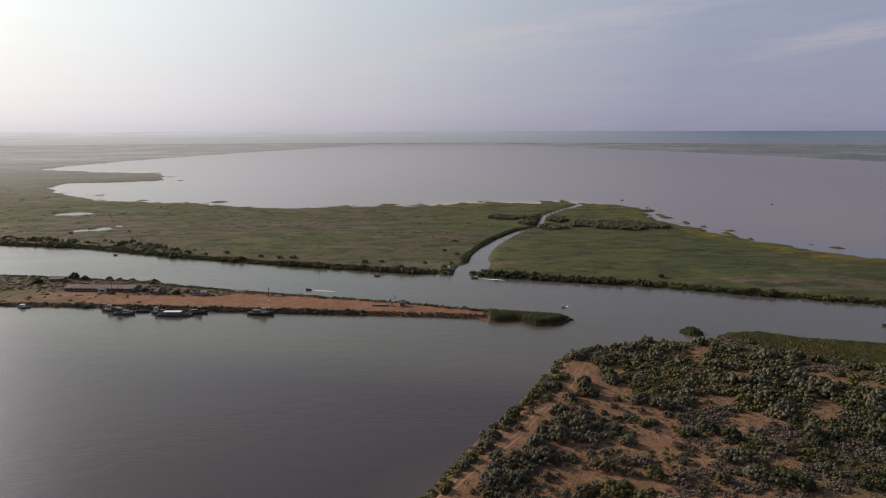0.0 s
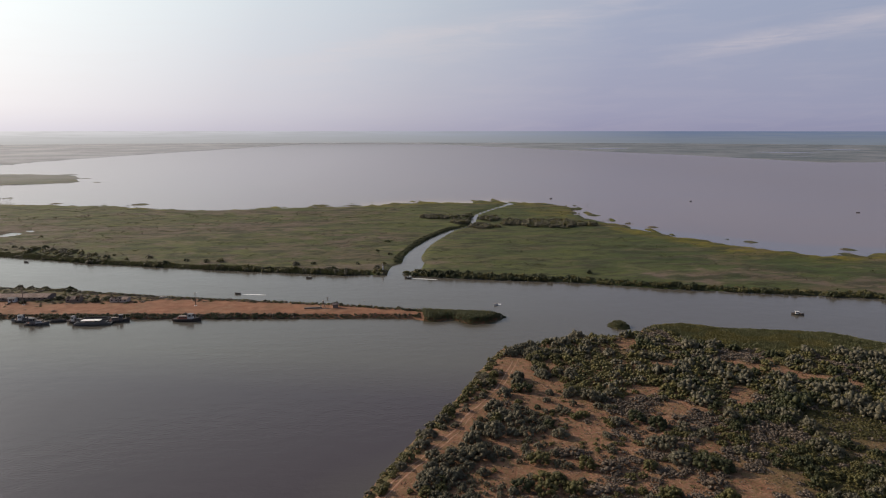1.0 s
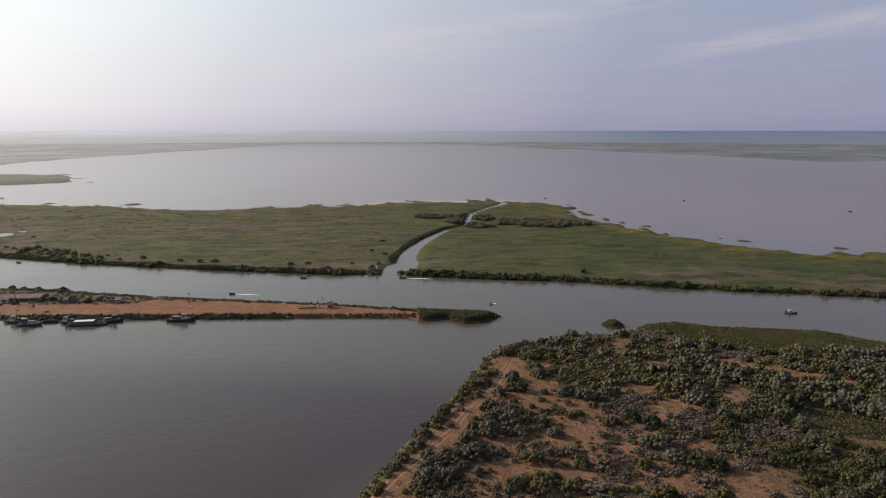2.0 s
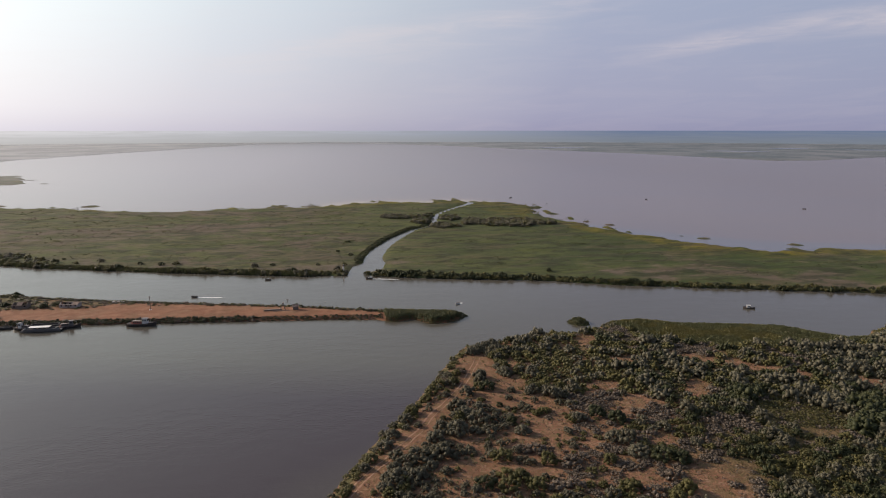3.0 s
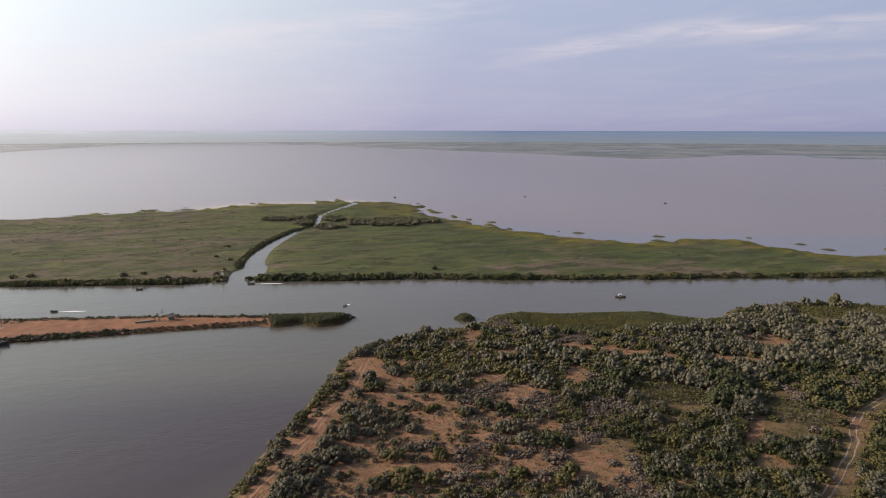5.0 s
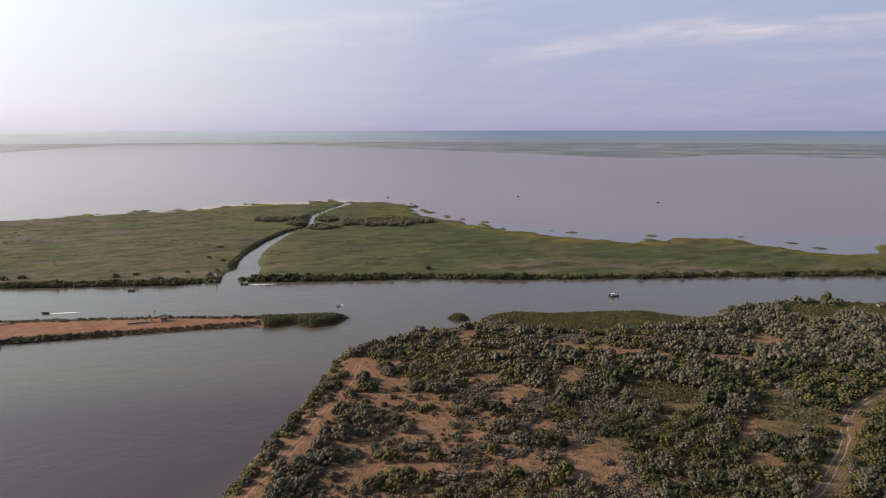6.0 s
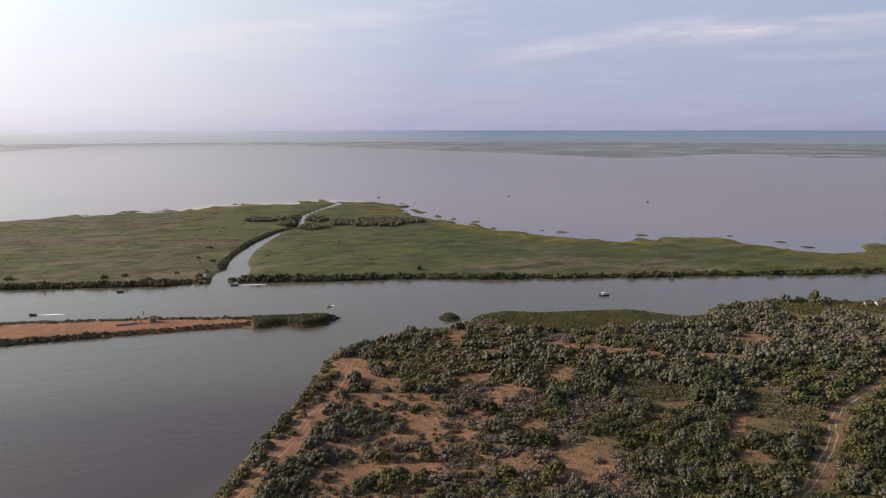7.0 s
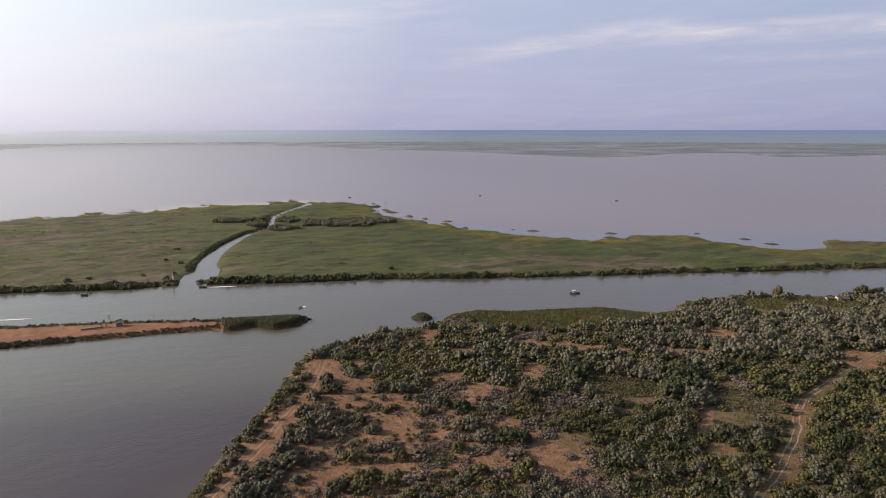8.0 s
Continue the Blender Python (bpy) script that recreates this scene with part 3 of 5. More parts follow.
def ribbon(name, line, label, surface, rut=0.24):
    """Two wheel ruts that follow the ground."""
    pts = []
    for (ax, ay, aw), (bx, by, bw) in zip(line, line[1:]):
        n = max(2, int(math.hypot(bx - ax, by - ay) / 1.5))
        pts += [(ax + (bx - ax) * i / n, ay + (by - ay) * i / n) for i in range(n)]
    p = np.array(pts)
    for _ in range(6):
        p[1:-1] = (p[:-2] + p[1:-1] * 2 + p[2:]) / 4
    p += np.stack([fbm(p[:, 0], p[:, 1], 8, 2, 61) - 0.37, fbm(p[:, 0], p[:, 1], 8, 2, 63) - 0.37], -1) * 2.0
    t = np.gradient(p, axis=0)
    t /= np.linalg.norm(t, axis=1)[:, None]
    side = np.stack([t[:, 1], -t[:, 0]], -1)
    holder = tagged(new(name), label, "dirt track", kind="structure")
    for c in (-0.85, 0.85):
        verts, faces = [], []
        for i in range(len(p)):
            w = rut * (0.25 + 1.4 * float(vnoise(p[i, 0] * 0.3 + c, p[i, 1] * 0.3, 71)))
            for s in (c - w, c, c + w):
                q = p[i] + side[i] * s
                verts.append((q[0], q[1], height(q[0], q[1]) + (0.09 if s == c else -0.02)))
        for i in range(len(p) - 1):
            for s in (0, 1):
                faces.append((i * 3 + s, i * 3 + s + 1, i * 3 + s + 4, i * 3 + s + 3))
        ob = new("wheel_rut", mesh_from("wheel_rut", verts, faces, surface, None, True))
        ob.parent = holder


ribbon("path", PATH, "sandy two-rut dirt track along the shore", TRACK)
ribbon("road", ROAD, "pale winding dirt track through green scrub", DUST)


# ---- plants ----
rng = np.random.default_rng(5)
CORE_V = np.array([(1, 0, 0), (-1, 0, 0), (0, 1, 0), (0, -1, 0), (0, 0, 1), (0, 0, -1)], float)
CORE_F = np.array([(0, 2, 4), (2, 1, 4), (1, 3, 4), (3, 0, 4), (2, 0, 5), (1, 2, 5), (3, 1, 5), (0, 3, 5)])


bm0 = bmesh.new()
bmesh.ops.create_icosphere(bm0, subdivisions=1, radius=1)
LUMP_V = np.array([v.co[:] for v in bm0.verts])
LUMP_F = np.array([[v.index for v in f.verts] for f in bm0.faces])
bm0.free()


def crown_arrays(leaves, lobes, leaf, tall=0.8, lump=True):
    """A crown of radius 1: leafy puffs heaped over a dome, thick with small leaves that face outwards. Returns vertices and triangles."""
    core_v, core_f = (LUMP_V, LUMP_F) if lump else (CORE_V, CORE_F)
    cs, rs = [], []
    spread = 1.8 / math.sqrt(lobes)
    for i in range(lobes):
        e = 1 - (i + 0.5) / lobes * 1.12
        a = i * 2.4 + rng.uniform(-0.45, 0.45)
        rad = math.sqrt(max(0.0, 1 - max(e, 0) ** 2)) * rng.uniform(0.48, 0.86)
        cs.append((math.cos(a) * rad, math.sin(a) * rad, (0.20 + 0.66 * max(e, 0.0) * rng.uniform(0.78, 1.12)) * tall))
        rs.append(min(0.5, spread * rng.uniform(0.36, 0.82)))
    cs, rs = np.array(cs), np.array(rs)
    v, f = [], []
    base = 0
    for c, r in zip(cs, rs):
        spin = Matrix.Rotation(rng.uniform(0, 6.28), 3, Vector(rng.normal(size=3)))
        p = (core_v * rng.uniform(0.85, 1.15, 3)) @ np.array(spin) * r * 0.90 * (1 + rng.uniform(-0.16, 0.14, (len(core_v), 1))) * (1, 1, tall) + c
        p[:, 2] = np.maximum(p[:, 2], 0.03)
        v.append(p)
        f.append(core_f + base)
        base += len(p)
    pick = rng.choice(lobes, leaves, p=rs ** 2 / (rs ** 2).sum())
    n = rng.normal(size=(leaves, 3))
    n[:, 2] += 0.35
    n += cs[pick] * 0.7
    n /= np.linalg.norm(n, axis=1)[:, None]
    pos = cs[pick] + n * (rs[pick] * rng.uniform(0.84, 1.30, leaves))[:, None] * (1, 1, tall)
    pos[:, 2] = np.maximum(pos[:, 2], 0.05 + rng.uniform(0, 0.1, leaves))
    m = n + rng.normal(size=(leaves, 3)) * 0.34
    m /= np.linalg.norm(m, axis=1)[:, None]
    a = np.cross(m, rng.normal(size=(leaves, 3)))
    a /= np.linalg.norm(a, axis=1)[:, None]
    b = np.cross(m, a)
    s = leaf * rng.uniform(0.6, 1.35, (leaves, 1))
    q = np.stack([pos - a * s, pos + b * s * 0.8 + n * s * 0.25, pos + a * s * 0.8 - b * s * 0.4], 1).reshape(-1, 3)
    v.append(q)
    f.append(np.arange(leaves)[:, None] * 3 + base + [0, 1, 2])
    return np.concatenate(v), np.concatenate(f)


def tuft_arrays(blades, spread=1.0):
    """A clump of upright reed blades, radius and height about 1."""
    a = rng.uniform(0, 6.28, blades)
    r = np.sqrt(rng.uniform(0, 1, blades)) * spread
    foot = np.stack([np.cos(a) * r, np.sin(a) * r, np.zeros(blades)], -1)
    t = rng.uniform(0, 6.28, blades)
    w = np.stack([np.cos(t), np.sin(t), np.zeros(blades)], -1) * rng.uniform(0.10, 0.24, (blades, 1))
    top = foot + np.stack([rng.normal(0, 0.22, blades), rng.normal(0, 0.22, blades), rng.uniform(0.55, 1.0, blades) * (1 - 0.35 * r)], -1)
    v = np.stack([foot - w, foot + w, top + w * 0.5, top - w * 0.5], 1).reshape(-1, 3)
    k0 = np.arange(blades)[:, None] * 4
    return v, np.concatenate([k0 + [0, 1, 2], k0 + [0, 2, 3]])


FINE = [crown_arrays(760, 28, 0.058, 0.95) for _ in range(6)]
ROUND = [crown_arrays(250, 20, 0.082, 0.92, False) for _ in range(6)]
ROUGH = [crown_arrays(52, 11, 0.12, 0.92, False) for _ in range(6)]
LOW = [crown_arrays(140, 13, 0.094, 0.55, False) for _ in range(6)]
SMALL = [crown_arrays(34, 8, 0.17, 0.75, False) for _ in range(6)]
SPRIG = [tuple(a[4 * 6:] if i == 0 else a[4 * 8:] - 4 * 6 for i, a in enumerate(crown_arrays(14, 4, 0.34, 0.7, False))) for _ in range(8)]
TUFT = [tuft_arrays(14) for _ in range(6)]
SEDGE = [tuft_arrays(7, 1.3) for _ in range(6)]


def joined(name, shapes, xyz, size, label, category, tall=None, mats=None, index=None, turn=None):
    """Many plants as one object of stuff: a shape of the list for each place."""
    vs, fs, ms = [], [], []
    base = 0
    turn = rng.uniform(0, 6.28, len(xyz)) if turn is None else turn
    tall = np.ones(len(xyz)) if tall is None else tall
    pick = rng.integers(0, len(shapes), len(xyz))
    for i in range(len(xyz)):
        v, f = shapes[pick[i]]
        c, s = math.cos(turn[i]), math.sin(turn[i])
        p = np.empty_like(v)
        p[:, 0] = (v[:, 0] * c - v[:, 1] * s) * size[i] + xyz[i][0]
        p[:, 1] = (v[:, 0] * s + v[:, 1] * c) * size[i] + xyz[i][1]
        p[:, 2] = v[:, 2] * size[i] * tall[i] + xyz[i][2]
        vs.append(p)
        fs.append(f + base)
        ms.append(np.full(len(f), 0 if index is None else index[i], np.int32))
        base += len(v)
    ob = new(name, mesh_from(name, np.concatenate(vs), np.concatenate(fs), mats, np.concatenate(ms), True))
    return tagged(ob, label, category, kind="stuff")


def lattice(x0, x1, y0, y1, step, jitter=0.45):
    gx, gy = np.meshgrid(np.arange(x0, x1, step), np.arange(y0, y1, step * 0.87))
    gx = gx + (np.arange(gx.shape[0]) % 2)[:, None] * step / 2
    gx = gx + rng.uniform(-jitter, jitter, gx.shape) * step
    gy = gy + rng.uniform(-jitter, jitter, gy.shape) * step
    return gx.ravel(), gy.ravel()


def trunk_mesh(name):
    """A short forked trunk, 1 high and tapered, with four limbs."""
    bm = bmesh.new()

    def limb(p0, p1, r0, r1):
        d = Vector(p1) - Vector(p0)
        m = Matrix.Translation((Vector(p0) + Vector(p1)) / 2) @ d.to_track_quat("Z", "Y").to_matrix().to_4x4()
        bmesh.ops.create_cone(bm, cap_ends=True, segments=7, radius1=r0, radius2=r1, depth=d.length, matrix=m)

    limb((0, 0, -0.08), (0.03, 0.01, 0.42), 0.075, 0.055)
    for i in range(4):
        a = i * 1.57 + rng.uniform(-0.4, 0.4)
        limb((0.03, 0.01, 0.36), (0.42 * math.cos(a), 0.42 * math.sin(a), rng.uniform(0.7, 0.9)), 0.045, 0.015)
    me = bpy.data.meshes.new(name)
    bm.to_mesh(me)
    bm.free()
    me.materials.append(BARK)
    return me


TRUNKS = [trunk_mesh("trunk") for _ in range(3)]


# stands of the scrub that can be told apart: x, y and radius
OLIVES = [(31.1, 201.5, 1.8), (19.4, 179.9, 1.5), (11.4, 162.7, 2.7), (33.2, 190.1, 3.6), (38.8, 201.5, 3.0), (38.3, 181.0, 4.0), (35.2, 185.7, 3.4), (25.9, 176.5, 2.9), (30.5, 173.4, 3.6),
          (23.6, 170.4, 3.5), (20.4, 166.2, 2.2), (24.3, 161.3, 3.8), (32.0, 162.9, 2.2), (17.5, 160.1, 4.2), (14.0, 158.6, 3.2), (17.2, 154.4, 1.7), (10.4, 155.4, 2.6), (13.4, 153.2, 2.4),
          (39.8, 173.1, 2.9), (44.3, 175.1, 2.4), (35.8, 173.6, 2.6), (24.0, 152.5, 2.1), (2.7, 157.7, 2.1), (8.8, 168.9, 2.9), (11.3, 174.5, 2.6), (16.0, 184.5, 2.9), (49.7, 171.5, 2.9),
          (69.3, 177.7, 2.8), (78.1, 162.1, 3.6), (78.4, 155.0, 3.8), (97.0, 157.5, 2.4), (63.1, 170.5, 1.5)]
GREENS = [(40.2, 157.8, 3.6), (39.1, 148.0, 3.1), (38.1, 142.8, 3.1), (18.2, 189.5, 2.8), (24.1, 199.1, 2.3), (26.6, 204.2, 2.8), (30.1, 210.9, 3.0), (42.2, 195.3, 1.8), (57.4, 182.7, 1.7),
          (59.7, 184.0, 2.3), (68.8, 151.8, 2.5), (61.9, 147.6, 1.9), (65.2, 148.3, 1.4), (62.2, 140.7, 1.5), (52.1, 154.4, 2.9), (42.2, 146.7, 3.4), (45.7, 143.3, 3.4), (68.1, 137.7, 3.3),
          (77.6, 131.7, 3.0), (82.2, 135.8, 2.9)]
DARKS = [(48.3, 178.8, 2.1), (27.8, 184.1, 1.3), (47.3, 190.8, 1.4), (51.4, 187.5, 1.1), (32.9, 145.0, 3.3), (46.3, 204.9, 3.4), (84.2, 151.9, 4.2), (88.0, 149.5, 3.4), (75.9, 180.2, 3.4), (80.9, 175.0, 3.2)]
BROWNS = [(58.0, 152.5, 3.6), (61.5, 154.5, 2.8), (50.2, 160.3, 3.4), (47.0, 161.5, 2.6), (51.0, 141.0, 3.6), (55.0, 142.0, 3.0), (73.5, 135.4, 3.4), (82.4, 142.1, 3.4), (89.7, 179.1, 3.0), (60.3, 180.1, 1.5), (86.8, 165.3, 2.4)]
KNOWN = [(*q, kd) for kd, rows in ((0, OLIVES), (1, GREENS), (4, DARKS), (3, BROWNS), (2, [(4.5, 161.7, 2.4)])) for q in rows]


def scrubland():
    # olive trees, green bushes and dry low shrubs, thinning to bare soil
    x, y = lattice(-60, 480, 70, 300, 2.45)
    r, az = np.hypot(x, y), np.degrees(np.arctan2(x, y))
    ok = (r > 95) & (r < 470) & (az > -16) & (az < 66)
    x, y = x[ok], y[ok]
    d, region, z, _ = survey(x, y)
    shore = d < 5.0
    bare = np.maximum(ovals(x, y, BARE), ovals(x, y, GLADES)) + 0.5 * (fbm(x, y, 5, 2, 41) - 0.38)
    track = np.minimum(along(x, y, PATH), along(x, y, [(q[0] - 0.6, q[1] - 0.6, q[2]) for q in ROAD]) - 0.4)
    for trail in TRAILS:
        track = np.minimum(track, along(x, y, trail))
    reed = inside(x, y, REEDBED)
    gap = fbm(x, y, 22, 3, 43)
    patchy = np.clip((x - 20) / 100, 0, 1)            # closed thicket eastwards
    dense = np.where(gap < 0.33 + 0.06 * (1 - patchy), 0.5 + 0.5 * patchy, 0.99)
    keep = (region == 1) & (d > 0.5) & (reed < 0) & (track > 0.9) & (rng.uniform(size=len(x)) < dense)
    keep &= (bare < 0.0) | (rng.uniform(size=len(x)) < 0.05)
    keep |= (region == 1) & (d < 4.4) & (d > 0.15) & (reed < 0)
    keep &= ovals(x, y, [(313, 219, 13, 10), (284, 229, 13, 8)]) < 0          # open meadow by the white house
    strip = along(x, y, [(q[0] + 1.0, q[1] - 0.4, 7.0) for q in PATH[:-1]]) < 0
    keep &= ~(strip & ~shore & (rng.uniform(size=len(x)) < 0.93))
    inner = (along(x, y, [(q[0] + 9.0, q[1] - 3.5, 7.5) for q in PATH[:-1]]) < 0) & ~shore
    keep &= ~(inner & (rng.uniform(size=len(x)) < 0.42))
    # fewer but larger crowns in the wood behind; the told-apart stands keep their room
    keep &= (np.hypot(x, y) < 205) | shore | (rng.uniform(size=len(x)) < 0.80)
    for qx, qy, qr, _ in KNOWN:
        keep &= np.hypot(x - qx, y - qy) > qr * 0.85
    x, y, z, d, shore = x[keep], y[keep], z[keep], d[keep], shore[keep]
    wood = fbm(x, y, 40, 3, 47) + 0.35 * np.clip((x - 130) / 120, 0, 1) * np.clip((y - 130) / 60, 0, 1) + 0.22 * np.exp(-((x * 0.89 - y * 0.46 + 51) / 6) ** 2)
    wood -= 0.14 * (ovals(x, y, [(88, 160, 42, 36), (85, 232, 30, 26)]) > 0)
    u = rng.uniform(size=len(x))
    mixn = fbm(x, y, 12, 2, 53)
    arid = ovals(x, y, [(80, 162, 40, 34)]) > 0
    verdant = (ovals(x, y, [(85, 232, 30, 26), (105, 215, 25, 20)]) > 0) | ((x > 105) & (y < 150))
    kind = np.where(wood > 0.56, np.where(u < 0.84, 0, 1),
                    np.where(mixn > np.where(arid, 0.36, np.where(verdant, 0.62, 0.48)), 3, np.where(u < 0.16, 0, np.where(u < 0.74, 1, np.where(u < 0.88, 2, 3)))))
    kind = np.where(shore, np.where(u < 0.16, 0, np.where(u < 0.64, 1, 2)), kind)
    leafy = (ovals(x, y, VERDANT) + 0.5 * (fbm(x, y, 10, 2, 151) - 0.38) > 0) & ~shore
    kind = np.where(leafy & (u > 0.18), np.where(u < 0.74, 1, 2), kind)
    dark = ovals(x, y, [(163, 167, 6, 13), (149, 160, 8, 4), (130, 186, 5, 5), (186, 140, 4, 3)]) > 0
    kind = np.where(dark, 4, kind)
    tower = dark & (x < 172)
    east = (x > 160) & (kind == 0) & ~shore
    kind = np.where(east & (u < 0.05), 4, np.where(east & (u < 0.30), 1, kind))
    size = np.choose(kind, [rng.uniform(1.4, 2.9, len(x)), rng.uniform(1.0, 2.2, len(x)), rng.uniform(0.9, 1.9, len(x)), rng.uniform(1.0, 2.0, len(x)), rng.uniform(1.5, 2.6, len(x))])
    size = np.where(tower, size * 1.25, size)
    size = np.where(shore, size * np.where(y > 246, 0.56, 0.84), size)
    size = np.where(kind == 3, size * 1.15, size)
    size = np.where((np.hypot(x, y) > 205) & ~shore, size * 1.15, size)
    size = np.where((x < 66) & ~shore & (ovals(x, y, [(35, 172, 34, 40)]) > 0), size * 0.6, size)
    size = np.where(rng.uniform(size=len(x)) < 0.12, size * 0.5, size)
    size = np.where(verdant & (kind != 0), size * 1.08, size)
    size = np.where((x > 95) & ~shore, size * 1.14, size)
    hedge = (along(x, y, [(q[0] + 9.0, q[1] - 3.5, 7.5) for q in PATH[:-1]]) < 0) & ~shore
    kind = np.where(hedge & (u < 0.85), 0, kind)
    size = np.where(hedge, rng.uniform(1.7, 3.1, len(x)), size)
    kind = np.where(verdant & (kind == 1) & (rng.uniform(size=len(x)) < 0.35), 2, kind)
    # the eastern thicket is mixed with darker bushes
    kind = np.where((x > 100) & ~shore & np.isin(kind, (1, 2)) & (rng.uniform(size=len(x)) < 0.32), 4, kind)
    kx = np.array(KNOWN)
    x, y, z = np.append(x, kx[:, 0]), np.append(y, kx[:, 1]), np.append(z, survey(kx[:, 0], kx[:, 1])[2])
    size, kind, shore = np.append(size, kx[:, 2]), np.append(kind, kx[:, 3].astype(int)), np.append(shore, np.zeros(len(kx), bool))
    known = np.arange(len(x)) >= len(x) - len(kx)
    r = np.hypot(x, y)
    # trees and bushes beside the shore track, each its own thing
    single = known | ((x < 66) & (y > 118) & (y < 262) & (size > 1.5))
    order = np.flatnonzero(single)
    names = {0: ("olive_tree", "silvery grey-green wild olive tree on dry soil", "tree"), 1: ("bush", "rounded green bush on dry brown soil", "bush"),
             2: ("bush", "yellowish green bush on dry brown soil", "bush"), 3: ("shrub", "low dry brownish shrub on bare soil", "shrub"), 4: ("tree", "dark green leafy tree in the scrub", "tree")}
    order = order[np.argsort(-size[order] - 9 * known[order])][:290]
    crowns = {}
    for i in order:
        kd = int(kind[i])
        shape = int(rng.integers(0, 6))
        if (kd, shape) not in crowns:
            v, f = (LOW if kd == 3 else FINE)[shape]
            crowns[kd, shape] = mesh_from("crown", v, f, LEAF[kd], None, True)
        name, label, cat = names[kd]
        ob = tagged(new(name), label, cat, "shore scrub")
        ob.matrix_world = pose(x[i], y[i], z[i] - 0.05, 0, 0, rng.uniform(0, 360)) @ Matrix.Diagonal((size[i], size[i], size[i] * rng.uniform(0.8, 1.15), 1))
        for part_name, me in (("crown", crowns[kd, shape]), ("trunk", TRUNKS[shape % 3])):
            p = new(part_name, me)
            p.parent = ob
    rest = np.ones(len(x), bool)
    rest[order] = False
    for name, sel, sets in (("near_thicket", r < 215, (ROUND, LOW)), ("far_thicket", r >= 215, (ROUGH, LOW))):
        for low in (False, True):
            m = rest & sel & ((kind == 3) == low)
            joined("low_scrub" if low else name, sets[1] if low else sets[0], np.stack([x, y, z - 0.05], -1)[m], size[m],
                   "low dry brownish shrubs on bare soil" if low else "dense thicket of silvery olive trees and green bushes", "shrubs" if low else "thicket",
                   rng.uniform(0.8, 1.2, m.sum()) * np.where(kind[m] == 0, 1.1, np.where(kind[m] == 4, 1.15, 0.82)), LEAF, kind[m])
    # seedlings and straw tufts on the open soil
    x, y = lattice(-40, 330, 90, 290, 1.9)
    d, region, z, _ = survey(x, y)
    r, az = np.hypot(x, y), np.degrees(np.arctan2(x, y))
    m = (region == 1) & (d > 0.4) & (r > 110) & (r < 330) & (az < 62) & (rng.uniform(size=len(x)) < 0.40 + 0.5 * (fbm(x, y, 9, 2, 57) > 0.42)) & (np.minimum(along(x, y, PATH), along(x, y, ROAD)) > 0)
    joined("dry_grass", SPRIG, np.stack([x, y, z - 0.05], -1)[m], rng.uniform(0.25, 0.85, m.sum()), "tufts of dry grass and small herbs on soil", "grass", rng.uniform(0.5, 1.0, m.sum()), LEAF,
           rng.choice([1, 2, 3, 3], m.sum()))
    # flowering herbs of the green meadow and straw of the brown glade
    for cx, cy, rx, ry, kinds, share in ((141, 172, 13, 11, [2, 2, 2, 1, 3], 1.0), (170, 146, 14, 10, [3, 2, 3, 1, 2], 0.55), (313, 224, 19, 13, [1, 1, 5, 2], 1.0), (280, 231, 19, 13, [1, 1, 5, 2], 1.0)):
        x, y = lattice(cx - 20, cx + 20, cy - 20, cy + 20, 1.0)
        m = (ovals(x, y, [(cx, cy, rx, ry)]) > 0) & (rng.uniform(size=len(x)) < share)
        joined("meadow_herbs", SPRIG, np.stack([x, y, survey(x, y)[2] - 0.05], -1)[m], rng.uniform(0.6, 1.3, m.sum()), "low green and yellow herbs of an open meadow", "herbs", rng.uniform(0.5, 1.0, m.sum()), LEAF, rng.choice(kinds, m.sum()))


def reeds():
    # bed of tall green reed on the river side of the scrubland
    x, y = lattice(110, 235, 225, 290, 0.95)
    d, region, z, _ = survey(x, y)
    m = (inside(x, y, REEDBED) > -1) & (region == 1) & (d > 0.2)
    joined("reed_bed", TUFT, np.stack([x, y, z - 0.1], -1)[m], rng.uniform(0.9, 1.4, m.sum()), "dense bed of tall green reed beside the river", "reed", rng.uniform(0.7, 1.1, m.sum()), [LEAF[5], LEAF[1]], (fbm(x, y, 9, 3, 141)[m] > 0.54).astype(int))
    # reed and sedge over the whole marsh, as clumps
    r = np.exp(rng.uniform(math.log(300), math.log(1200), 62000))
    az = np.radians(rng.uniform(-44, 70, len(r)))
    x, y = r * np.sin(az), r * np.cos(az)
    d, region, z, lake = survey(x, y)
    thick = fbm(x * 0.5, y, 14, 4, 81)
    m = np.flatnonzero((region == 3) & (d > 0.3) & ((thick > 0.47) | (d < 4)))
    joined("marsh_reed", SEDGE, np.stack([x, y, z - 0.15], -1)[m], rng.uniform(0.6, 1.5, len(m)) * np.clip(r[m] / 450, 0.8, 1.8), "clumps of reed and sedge in the marsh", "reed",
           rng.uniform(0.3, 0.6, len(m)), LEAF, np.where(umber_of(x, y)[m] + rng.uniform(-0.15, 0.15, len(m)) > 0.52, 3, np.where((lake[m] > -28) & (rng.uniform(size=len(m)) < 0.6), np.where(ovals(x, y, ISLETS)[m] > -0.5, 3, 2), np.where(rng.uniform(size=len(m)) < 0.25, 4, np.where(rng.uniform(size=len(m)) < 0.25, 2, 5)))))


